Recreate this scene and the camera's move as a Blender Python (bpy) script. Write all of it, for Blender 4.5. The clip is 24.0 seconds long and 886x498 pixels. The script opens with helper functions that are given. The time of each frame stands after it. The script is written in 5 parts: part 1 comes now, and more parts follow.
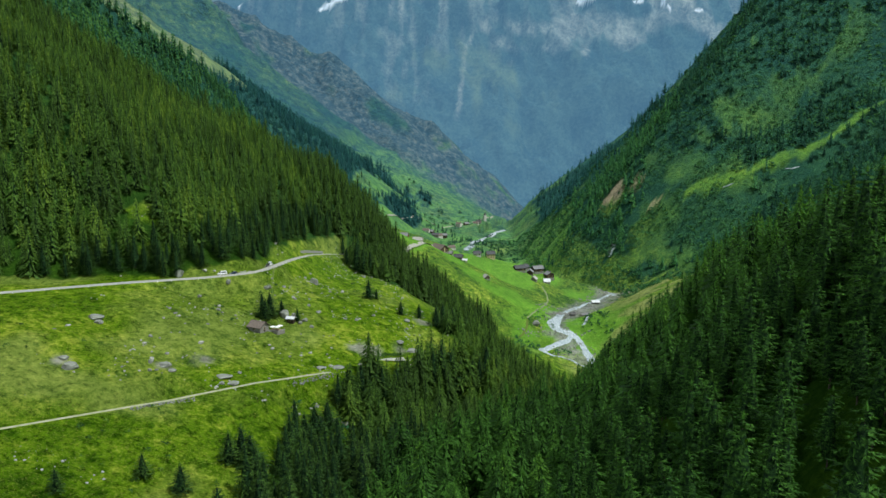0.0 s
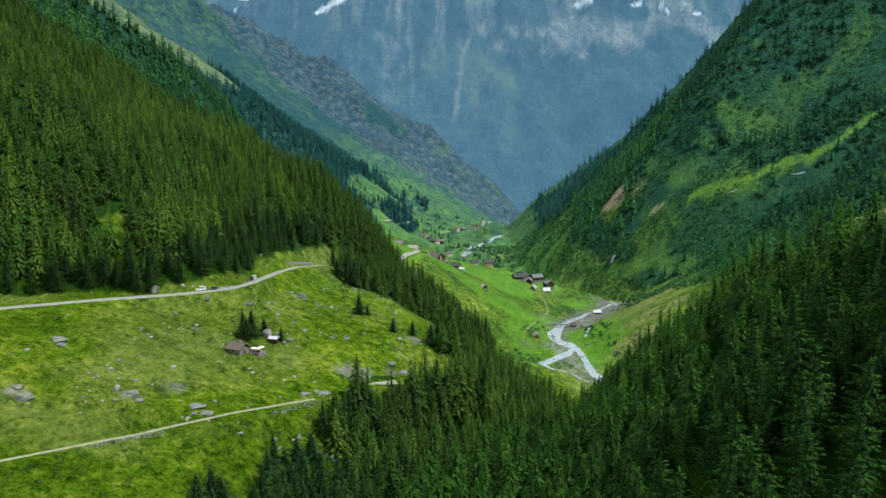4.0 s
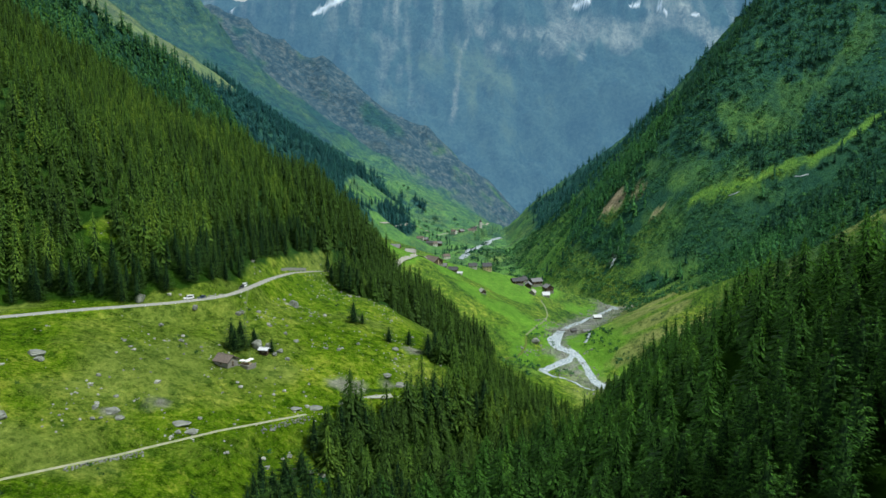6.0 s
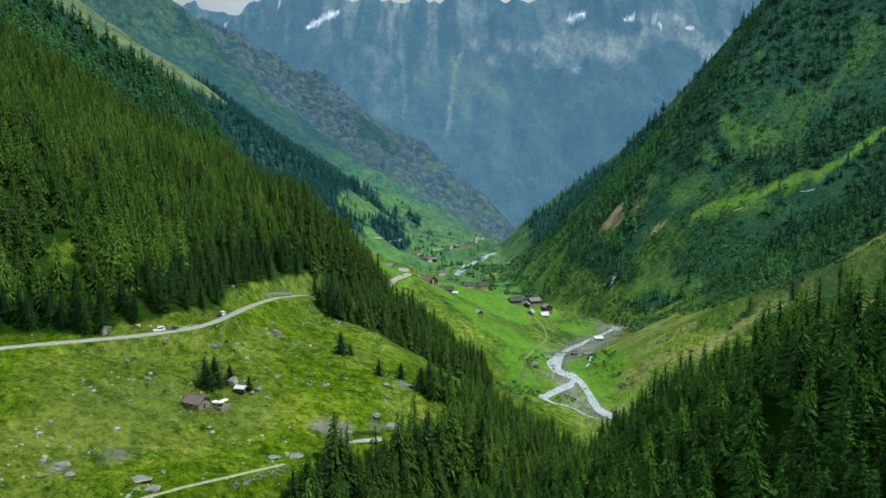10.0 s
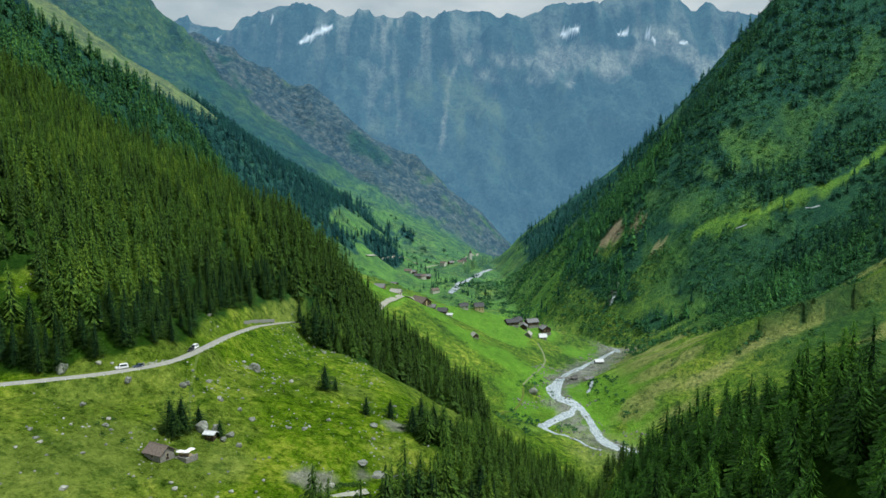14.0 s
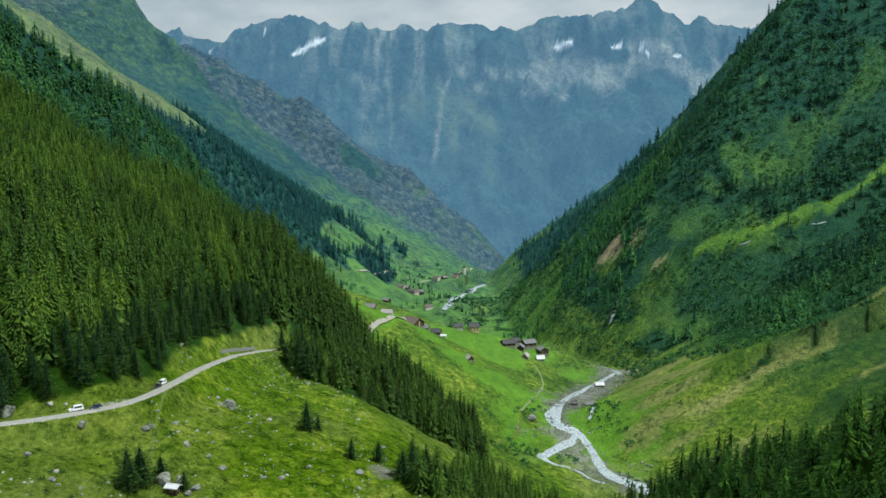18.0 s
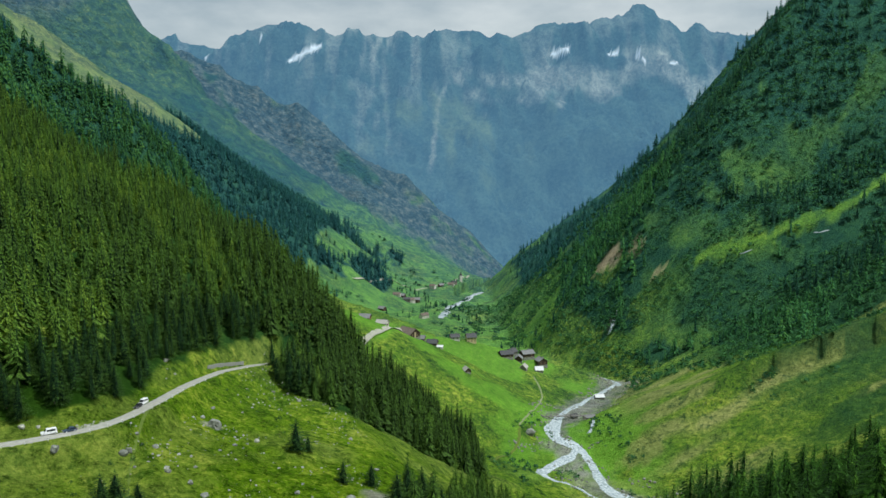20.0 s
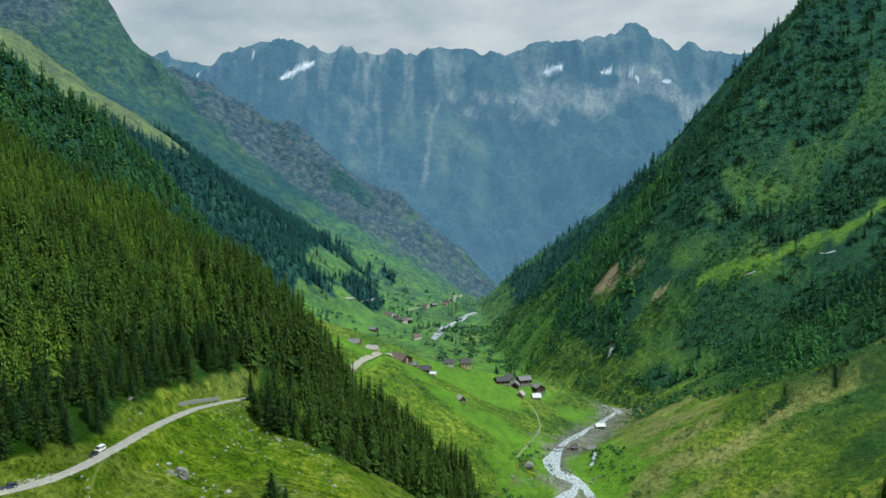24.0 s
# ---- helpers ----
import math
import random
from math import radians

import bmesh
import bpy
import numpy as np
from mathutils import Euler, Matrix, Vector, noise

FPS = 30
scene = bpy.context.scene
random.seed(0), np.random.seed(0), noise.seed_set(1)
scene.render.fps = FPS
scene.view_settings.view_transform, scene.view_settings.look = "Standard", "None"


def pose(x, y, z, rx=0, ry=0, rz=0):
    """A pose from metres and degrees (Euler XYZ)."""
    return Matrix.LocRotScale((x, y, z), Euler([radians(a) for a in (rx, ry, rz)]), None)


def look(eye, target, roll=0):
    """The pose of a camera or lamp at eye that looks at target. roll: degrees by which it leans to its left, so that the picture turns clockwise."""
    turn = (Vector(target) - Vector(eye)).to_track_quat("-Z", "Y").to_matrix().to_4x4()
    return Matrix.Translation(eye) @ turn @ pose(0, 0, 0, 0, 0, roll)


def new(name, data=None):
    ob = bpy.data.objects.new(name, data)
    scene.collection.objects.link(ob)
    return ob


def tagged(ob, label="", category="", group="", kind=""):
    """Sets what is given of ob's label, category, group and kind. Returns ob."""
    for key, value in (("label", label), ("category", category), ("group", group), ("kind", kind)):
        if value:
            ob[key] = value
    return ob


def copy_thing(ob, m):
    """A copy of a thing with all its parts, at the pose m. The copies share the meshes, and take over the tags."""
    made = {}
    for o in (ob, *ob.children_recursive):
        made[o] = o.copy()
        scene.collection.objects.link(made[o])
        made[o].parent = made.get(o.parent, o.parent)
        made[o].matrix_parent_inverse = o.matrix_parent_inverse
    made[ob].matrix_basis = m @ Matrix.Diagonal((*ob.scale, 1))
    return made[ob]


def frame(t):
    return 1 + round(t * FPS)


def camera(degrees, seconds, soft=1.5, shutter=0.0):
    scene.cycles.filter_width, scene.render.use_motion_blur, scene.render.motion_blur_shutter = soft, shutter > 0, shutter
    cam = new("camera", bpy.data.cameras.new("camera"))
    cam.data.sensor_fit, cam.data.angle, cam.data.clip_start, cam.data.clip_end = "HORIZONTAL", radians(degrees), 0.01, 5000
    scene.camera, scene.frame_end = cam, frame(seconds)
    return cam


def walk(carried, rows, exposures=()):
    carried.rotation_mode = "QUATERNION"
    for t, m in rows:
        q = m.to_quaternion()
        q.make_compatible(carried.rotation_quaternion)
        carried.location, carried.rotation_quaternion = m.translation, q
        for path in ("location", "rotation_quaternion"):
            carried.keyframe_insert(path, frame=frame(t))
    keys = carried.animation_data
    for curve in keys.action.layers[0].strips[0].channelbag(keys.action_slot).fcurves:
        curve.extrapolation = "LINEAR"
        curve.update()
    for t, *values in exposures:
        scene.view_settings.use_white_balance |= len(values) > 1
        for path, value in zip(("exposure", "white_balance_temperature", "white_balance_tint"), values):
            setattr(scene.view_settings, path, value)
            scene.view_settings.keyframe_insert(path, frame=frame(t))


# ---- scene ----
cam = camera(58.0, 24.0)
PATH = [
    (0, pose(0.00, 0.00, 200.00, 80.000, -0.000, 0.000)),
    (1, pose(0.31, 7.02, 199.96, 80.078, -0.002, -0.026)),
    (2, pose(0.61, 14.17, 199.98, 80.151, 0.008, -0.071)),
    (2.5, pose(0.76, 17.80, 200.02, 80.187, 0.005, -0.091)),
    (4.5, pose(1.29, 32.81, 200.07, 80.270, -0.007, -0.224)),
    (5, pose(1.35, 36.68, 200.13, 80.286, -0.005, -0.261)),
    (6, pose(1.44, 44.42, 200.24, 80.332, -0.006, -0.342)),
    (7, pose(1.55, 52.22, 200.30, 80.432, -0.004, -0.438)),
    (8, pose(1.64, 60.18, 200.37, 80.632, 0.024, -0.521)),
    (9, pose(1.72, 68.37, 200.50, 80.924, 0.053, -0.612)),
    (10, pose(1.78, 76.66, 200.67, 81.271, 0.065, -0.723)),
    (10.5, pose(1.82, 80.79, 200.72, 81.413, 0.072, -0.776)),
    (12.5, pose(2.32, 97.22, 200.88, 81.901, 0.113, -0.994)),
    (13, pose(2.43, 101.28, 200.90, 82.035, 0.118, -1.045)),
    (14, pose(2.60, 109.39, 200.98, 82.303, 0.135, -1.159)),
    (15, pose(2.72, 117.51, 201.14, 82.558, 0.113, -1.283)),
    (16, pose(2.88, 125.71, 201.35, 82.790, 0.086, -1.390)),
    (17, pose(3.04, 133.92, 201.60, 82.987, 0.068, -1.505)),
    (18, pose(3.15, 142.03, 201.87, 83.198, 0.057, -1.630)),
    (18.5, pose(3.21, 146.06, 201.97, 83.305, 0.058, -1.697)),
    (20.5, pose(3.55, 162.17, 202.08, 83.811, -0.022, -1.944)),
    (21, pose(3.60, 166.15, 202.08, 83.960, -0.051, -2.005)),
    (22, pose(3.66, 174.06, 202.13, 84.253, -0.091, -2.136)),
    (23, pose(3.79, 181.97, 202.25, 84.575, -0.068, -2.258)),
    (24, pose(4.06, 189.94, 202.34, 84.920, -0.108, -2.393)),
]
walk(cam, PATH)

# ---- light ----
SUN_EL, SUN_AZ = radians(61), radians(116)      # azimuth clockwise from +y
world = bpy.data.worlds.new("sky")
scene.world = world
world.use_nodes = True


def build_sky(nt):
    nt.nodes.clear()
    out = nt.nodes.new("ShaderNodeOutputWorld")
    sky = nt.nodes.new("ShaderNodeTexSky")
    sky.sky_type, sky.sun_disc = "NISHITA", False
    sky.sun_elevation, sky.sun_rotation = SUN_EL, SUN_AZ
    b1 = nt.nodes.new("ShaderNodeBackground")
    b1.inputs[1].default_value = 0.10
    nt.links.new(sky.outputs[0], b1.inputs[0])
    # broken cloud cover, the same all round
    n = nt.nodes.new("ShaderNodeTexNoise")
    n.inputs["Scale"].default_value, n.inputs["Detail"].default_value = 5.0, 8.0
    co, flat = nt.nodes.new("ShaderNodeTexCoord"), nt.nodes.new("ShaderNodeMapping")
    flat.inputs["Scale"].default_value = (1, 1, 2.6)
    nt.links.new(co.outputs["Generated"], flat.inputs["Vector"])
    nt.links.new(flat.outputs[0], n.inputs["Vector"])
    n.inputs["Roughness"].default_value = 0.55
    r = nt.nodes.new("ShaderNodeValToRGB")
    r.color_ramp.elements[0].position, r.color_ramp.elements[1].position = 0.32, 0.68
    r.color_ramp.elements[0].color = (0.40, 0.50, 0.55, 1)
    r.color_ramp.elements[1].color = (0.83, 0.90, 0.90, 1)
    nt.links.new(n.outputs["Fac"], r.inputs[0])
    b2 = nt.nodes.new("ShaderNodeBackground")
    b2.inputs[1].default_value = 0.9
    nt.links.new(r.outputs[0], b2.inputs[0])
    mix = nt.nodes.new("ShaderNodeMixShader")
    mix.inputs[0].default_value = 0.8
    nt.links.new(b1.outputs[0], mix.inputs[1])
    nt.links.new(b2.outputs[0], mix.inputs[2])
    nt.links.new(mix.outputs[0], out.inputs[0])


build_sky(world.node_tree)
sun_data = bpy.data.lights.new("sun", "SUN")
sun_data.energy, sun_data.angle, sun_data.color = 4.0, radians(3), (0.92, 0.97, 0.95)
sun = new("sun", sun_data)
sun.matrix_world = look((math.sin(SUN_AZ) * math.cos(SUN_EL) * 1000, math.cos(SUN_AZ) * math.cos(SUN_EL) * 1000, math.sin(SUN_EL) * 1000), (0, 0, 0))

# ---- land ----
# TERRAIN-BEGIN
def vnoise(x, y, seed=0):
    xi, yi = np.floor(x).astype(np.int64), np.floor(y).astype(np.int64)
    fx, fy = x - xi, y - yi
    fx, fy = fx * fx * fx * (fx * (fx * 6 - 15) + 10), fy * fy * fy * (fy * (fy * 6 - 15) + 10)

    def h(a, b):
        n = (a * 374761393 + b * 668265263 + seed * 974634777) & 0x7FFFFFFF
        n = ((n ^ (n >> 13)) * 1274126177) & 0x7FFFFFFF
        n = ((n ^ (n >> 16)) * 2246822519) & 0x7FFFFFFF
        return (n & 0xFFFFF) / 0xFFFFF * 2 - 1
    a, b, c, d = h(xi, yi), h(xi + 1, yi), h(xi, yi + 1), h(xi + 1, yi + 1)
    return (a * (1 - fx) + b * fx) * (1 - fy) + (c * (1 - fx) + d * fx) * fy


def fbm(x, y, size, octaves=4, seed=0, gain=0.5):
    s, a = 0 * x, 1.0
    for k in range(octaves):
        s = s + a * vnoise(x / size + 17.3 * k, y / size - 9.1 * k, seed + k)
        size, a = size / 2.03, a * gain
    return s


def ridged(x, y, size, octaves=5, seed=0):
    s, a = 0 * x, 1.0
    for k in range(octaves):
        s = s + a * (1 - 2 * np.abs(vnoise(x / size + 5.7 * k, y / size + 3.3 * k, seed + k)))
        size, a = size / 2.1, a * 0.5
    return s


def smax(a, b, k):
    h = np.clip(0.5 + 0.5 * (a - b) / k, 0, 1)
    return b + (a - b) * h + k * h * (1 - h)


def smin(a, b, k):
    return -smax(-a, -b, k)


def step01(a, lo, hi):
    t = np.clip((a - lo) / (hi - lo), 0, 1)
    return t * t * (3 - 2 * t)


def segments(x, y, line):
    """For each piece of a line: how far along it, how far off, and on which side (+: to the right)."""
    for p, q in zip(line[:-1], line[1:]):
        dx, dy = q[0] - p[0], q[1] - p[1]
        u = np.clip(((x - p[0]) * dx + (y - p[1]) * dy) / (dx * dx + dy * dy), 0, 1)
        ox, oy = x - p[0] - u * dx, y - p[1] - u * dy
        yield p, q, u, np.hypot(ox, oy), dy * ox - dx * oy


def tent(x, y, line, g):
    """A ridge: its crest falls away at g on both sides."""
    out = np.full_like(x, -1e4)
    for p, q, u, d, _ in segments(x, y, line):
        out = np.maximum(out, p[2] + u * (q[2] - p[2]) - g * d)
    return out


def trough(x, y, line):
    """A valley: from its line (x, y, z, gradient left, gradient right, half width) the land rises."""
    out, best = np.full_like(x, 1e4), np.full_like(x, 1e9)
    for p, q, u, d, side in segments(x, y, line):
        m = [a + u * (b - a) for a, b in zip(p, q)]
        z = m[2] + np.where(side > 0, m[4], m[3]) * np.maximum(d - m[5], 0)
        near = d < best
        out, best = np.where(near, z, out), np.where(near, d, best)
    return out


def off_line(x, y, line):
    best, at = np.full_like(x, 1e9), np.zeros_like(x)
    for p, q, u, d, _ in segments(x, y, line):
        near = d < best
        best = np.where(near, d, best)
        if len(p) > 2:
            at = np.where(near, p[2] + u * (q[2] - p[2]), at)
    return best, at


GORGE = [(-110, 40, 108, .6, .3, 4), (-60, 215, 74, .8, .25, 4), (-38, 308, 58, .9, .22, 4), (40, 400, 42, 1.1, .3, 4), (80, 470, 26, .9, .5, 5), (100, 530, 6, .7, .7, 6), (112, 580, -12, .6, .7, 6)]
CREST_R = [(100, -100, 205), (102, 120, 186), (106, 200, 168), (110, 252, 153), (112, 298, 142), (114, 325, 131), (116, 352, 117), (117, 385, 103), (117, 412, 88), (117, 440, 76), (116, 460, 66), (113, 490, 44), (110, 525, 24), (106, 560, 0)]
VALLEY = [(112, 560, -12, .4, .45, 12), (142, 640, -17, .3, .45, 26), (116, 700, -15, .28, .46, 24), (113, 745, -11, .3, .5, 20), (125, 800, -11, .3, .5, 18),
          (165, 850, -13, .25, .5, 14), (205, 927, -19, .2, .62, 12), (190, 1020, -30, .15, 1.05, 3), (150, 1150, -46, .1, 1.25, 2), (112, 1350, -74, .08, 1.1, 35),
          (92, 1600, -91, .08, 1.1, 60), (85, 1762, -94, .08, .9, 80), (95, 2050, -90, .12, .9, 70), (170, 2300, -110, .4, .55, 40), (260, 2900, -220, .5, .3, 40), (330, 3400, -330, .5, .3, 60)]
VILLAGE = [(-150, 800, 112), (-60, 832, 78), (-4, 876, 47), (55, 912, 33), (100, 925, 13), (175, 915, -8)]
SPUR_2 = [(-800, 950, 560), (-421, 1140, 318), (-360, 1190, 270), (-283, 1290, 150), (-240, 1335, 50), (-200, 1380, -60)]
SPUR_3 = [(-1000, 1650, 640), (-756, 1880, 468), (-650, 1980, 375), (-553, 2060, 300), (-398, 2140, 145), (-262, 2240, 70), (-107, 2290, 10), (0, 2320, -70)]
RIDGE_4 = [(-1900, 3000, 1700), (-1400, 3090, 1400), (-1150, 3090, 1005), (-1050, 3090, 810), (-1000, 3090, 712), (-880, 3100, 600), (-760, 3200, 440), (-600, 3350, 200)]
RIDGE_5 = [(-979, 3490, 650), (-912, 3490, 648), (-734, 3490, 550), (-510, 3490, 434), (-374, 3490, 370), (-306, 3490, 300), (-238, 3490, 213),
           (-53, 3490, 133), (38, 3490, 50), (156, 3490, -112), (226, 3490, -171), (297, 3490, -219)]
SKIRT_4 = [(-1700, 2700, 700), (-1050, 2950, 570), (-880, 3050, 505), (-700, 3200, 385), (-500, 3330, 180)]
NOSE_R = [(900, 1300, 740), (604, 1590, 405), (548, 1790, 325), (460, 1890, 190), (376, 2090, 75), (254, 2190, -40)]
ROAD = [(-420, 250, 121), (-300, 305, 119), (-204, 359, 116), (-176, 381, 114.5), (-152, 393, 114), (-135, 400, 113.6), (-115, 414, 112.5), (-103, 431, 111), (-98.5, 458, 109), (-97, 500, 105), (-91, 538, 101), (-82, 568, 96), (-74, 588, 92), (-56, 618, 86)]
TRACK = [(-215, 165, 112), (-175, 207, 104), (-143, 244, 98), (-104, 290, 90.5), (-77, 316, 88), (-50, 345, 83), (-28, 376, 80), (-10, 394, 77), (6, 410, 68)]


STRIPE = [(-900, 1790), (-698, 1809), (-646, 1822), (-582, 1845), (-510, 1885)]
STRIP = [(318, 1030), (334, 1020), (379, 996), (438, 990), (471, 994), (516, 1009), (570, 1030)]
CREST = [(-3400, 1500), (-2400, 1250), (-1700, 900), (-1439, 884), (-1398, 896), (-1345, 920), (-1300, 855), (-1207, 836), (-1082, 843), (-1018, 904), (-830, 960), (-642, 956),
         (-453, 900), (-358, 948), (-185, 886), (-105, 929), (-10, 896), (149, 937), (340, 925), (565, 913), (661, 951), (790, 977), (983, 976), (1145, 1025), (1273, 1090),
         (1372, 1036), (1521, 943), (1602, 981), (1735, 922), (1932, 914), (2400, 1000), (3400, 1400)]


def wall_far(x, y):
    """The mountain wall that closes the valley: wooded foot, scree shelf, rock crest."""
    crest = np.interp(x, [c[0] for c in CREST], [c[1] for c in CREST]) + 14 * ridged(x, 0 * x, 70, 3, 81) - 10
    up = (y - 3650) / 1130
    up = up + (1 - step01(up, .88, 1)) * (.072 * ridged(x + .5 * y, .9 * y, 430, 5, 71) + .022 * ridged(x - .55 * y, 1.0 * y, 150, 4, 75))
    rise = np.interp(up, [-.1, 0, .3, .55, .72, 1.0, 1.06], [0, 0, .33, .55, .68, 1.0, .9])
    return np.where(y < 3560, -900, -420 + (crest + 420) * rise)


def ridge_right(x, y):
    """The near spur on the right: a steep west face, a gentle back."""
    z = np.interp(y, [c[1] for c in CREST_R], [c[2] for c in CREST_R])
    d = x - np.interp(y, [c[1] for c in CREST_R], [c[0] for c in CREST_R])
    return z - 1.05 * np.maximum(-d, 0) - .25 * np.maximum(d, 0) - .9 * np.maximum(0, y - 555) - .012 * d * d * (d < 0) * (d > -12) - 1.0 * (d <= -12)


def nose_cut(x, y):
    """How far past the end of the wooded nose on the left."""
    return (np.minimum(x, -34) + 30) * .465 + (y - 687) * .886


def land_base(x, y):
    plateau = 84 + .28 * (-33 - x) + np.where(y < 430, .1 * (y - 400), 3 - .07 * (y - 430))
    plateau = smin(plateau, 114 + .03 * (-138 - x) + 0 * y, 6)
    plateau = plateau - .42 * np.maximum(0, (x - 16) * .943 + (y - 400) * .33) - .5 * np.maximum(0, y - 610)
    gorge = trough(x, y, GORGE)
    left_of = x < np.interp(y, [g[1] for g in GORGE], [g[0] for g in GORGE])
    near = np.where(left_of, smin(plateau, gorge, 8), smax(smin(gorge, 75 - 1.3 * np.maximum(0, y - 515), 10), ridge_right(x, y), 8))
    spur_1 = 110 + .65 * (-102 - x) + .05 * np.maximum(0, y - 500)
    spur_1 = spur_1 + step01(y, 560, 680) * np.interp(x, [-420, -299, -248, -220, -176, -144, -130, -111, -89, -75, -60, -48, -40, -30, -15, 3, 42], [-22, -18, -16, -13, 2, 5, 9, 20, 17, 14, 10, 6, -2, -11, -10, -7, -8])
    spur_1 = smin(spur_1, 111 + .62 * ((x + 215) * -.27 + (y - 385) * .96), 10)
    spur_1 = spur_1 - .25 * np.maximum(0, x + 20) - .95 * np.maximum(0, nose_cut(x, y))
    near = smax(near, spur_1, 4)
    fan = trough(x, y, VALLEY) - 1.6 * np.maximum(0, 620 - y)
    # the big right-hand slope ends in a nose
    nose = tent(x, y, NOSE_R, .9)
    fan = np.where(x > np.interp(y, [v[1] for v in VALLEY], [v[0] for v in VALLEY]), np.minimum(fan, nose + np.maximum(0, 1750 - y) * 3), fan)
    bench = 104 + .45 * (x - 345) + .25 * (y - 992) + .8 * np.maximum(0, y - 1090) + 2 * np.maximum(0, 900 - y)
    fan = np.where((x > 200) & (y > 700), smin(fan, bench + np.maximum(0, 300 - x), 12), fan)
    fan = smax(np.minimum(fan, 900), tent(x, y, VILLAGE, .5), 5)
    z = smax(near, fan, 6)
    z = smax(z, tent(x, y, SPUR_2, 1.3), 8)
    z = smax(z, tent(x, y, SPUR_3, .75), 12)
    z = smax(z, smax(tent(x, y, SKIRT_4, .72), tent(x, y, RIDGE_4, 1.9), 12), 20)
    z = smax(z, tent(x, y, RIDGE_5, .95), 20)
    return z


def land(x, y):
    x, y = np.asarray(x, float), np.asarray(y, float)
    z = land_base(x, y)
    far = np.hypot(x, y)
    z = z + fbm(x, y, 60, 3, 3) * 1.6 + fbm(x, y, 16, 4, 11) * .9 + np.where(far < 700, .45 * fbm(x, y, 7.5, 2, 13), 0)
    z = z + step01(far, 700, 1400) * fbm(x, y, 130, 4, 21) * 10 + step01(far, 1800, 3000) * ridged(x, y, 320, 5, 31) * 20
    z = np.maximum(z, wall_far(x, y))
    for line, w in ((ROAD, 3.6), (TRACK, 2.2)):
        d, at = off_line(x, y, line)
        k = 1 - step01(d, w, w + 7)
        z = z * (1 - k) + at * k
    return z
# TERRAIN-END

# ---- helpers of this scene ----
def mesh_np(name, verts, faces, mats=(), mat_index=None, smooth=False, attrs=None):
    """A mesh from arrays; faces are all triangles or all quads."""
    verts, faces = np.asarray(verts, np.float32), np.asarray(faces, np.int32)
    me = bpy.data.meshes.new(name)
    n, k = faces.shape
    me.vertices.add(len(verts)), me.loops.add(n * k), me.polygons.add(n)
    me.vertices.foreach_set("co", verts.ravel())
    me.loops.foreach_set("vertex_index", faces.ravel())
    me.polygons.foreach_set("loop_start", np.arange(0, n * k, k, dtype=np.int32))
    me.polygons.foreach_set("loop_total", np.full(n, k, np.int32))
    for m in mats:
        me.materials.append(m)
    if mat_index is not None:
        me.polygons.foreach_set("material_index", np.asarray(mat_index, np.int32))
    me.polygons.foreach_set("use_smooth", np.full(n, smooth))
    for key, (kind, data) in (attrs or {}).items():
        a = me.attributes.new(key, kind, "POINT")
        a.data.foreach_set({"FLOAT_COLOR": "color", "FLOAT_VECTOR": "vector"}.get(kind, "value"), np.asarray(data, np.float32).ravel())
    me.update(calc_edges=True)
    return me


def part(name, bm, material, parent=None, label="", m=None):
    """One bmesh as one mesh object, under a thing or a part."""
    me = bpy.data.meshes.new(name)
    bm.to_mesh(me), bm.free()
    me.materials.append(material)
    ob = new(name, me)
    if m is not None:
        ob.matrix_basis = m
    ob.parent = parent
    return tagged(ob, label)


def ground_z(x, y):
    return float(land(np.array([float(x)]), np.array([float(y)]))[0])


# ---- materials ----
def node_material(name):
    m = bpy.data.materials.new(name)
    m.use_nodes = True
    nt = m.node_tree
    b = nt.nodes["Principled BSDF"]
    return m, nt, b


def noise_node(nt, scale, detail=4, coord=None, rough=0.55):
    n = nt.nodes.new("ShaderNodeTexNoise")
    n.inputs["Scale"].default_value, n.inputs["Detail"].default_value, n.inputs["Roughness"].default_value = scale, detail, rough
    if coord is not None:
        nt.links.new(coord, n.inputs["Vector"])
    return n.outputs["Fac"]


def object_coord(nt):
    return nt.nodes.new("ShaderNodeTexCoord").outputs["Object"]


def ramp(nt, fac, *stops):
    r = nt.nodes.new("ShaderNodeValToRGB")
    el = r.color_ramp.elements
    while len(el) < len(stops):
        el.new(0.5)
    for e, (p, c) in zip(el, stops):
        e.position, e.color = p, (*c, 1)
    nt.links.new(fac, r.inputs[0])
    return r.outputs[0]


def mix(nt, fac, a, b, kind="MIX"):
    n = nt.nodes.new("ShaderNodeMix")
    n.data_type, n.blend_type = "RGBA", kind
    for socket, v in ((n.inputs[0], fac), (n.inputs[6], a), (n.inputs[7], b)):
        if isinstance(v, (int, float)):
            socket.default_value = v
        elif isinstance(v, tuple):
            socket.default_value = (*v, 1)
        else:
            nt.links.new(v, socket)
    return n.outputs[2]


def maths(nt, op, a, b=0.0, clamp=False):
    n = nt.nodes.new("ShaderNodeMath")
    n.operation, n.use_clamp = op, clamp
    for s, v in ((n.inputs[0], a), (n.inputs[1], b)):
        if isinstance(v, (int, float)):
            s.default_value = v
        else:
            nt.links.new(v, s)
    return n.outputs[0]


def bump(nt, b, height, strength=0.5, distance=0.1):
    n = nt.nodes.new("ShaderNodeBump")
    n.inputs["Strength"].default_value, n.inputs["Distance"].default_value = strength, distance
    nt.links.new(height, n.inputs["Height"])
    nt.links.new(n.outputs[0], b.inputs["Normal"])


def attr_node(nt, name):
    n = nt.nodes.new("ShaderNodeAttribute")
    n.attribute_name = name
    return n


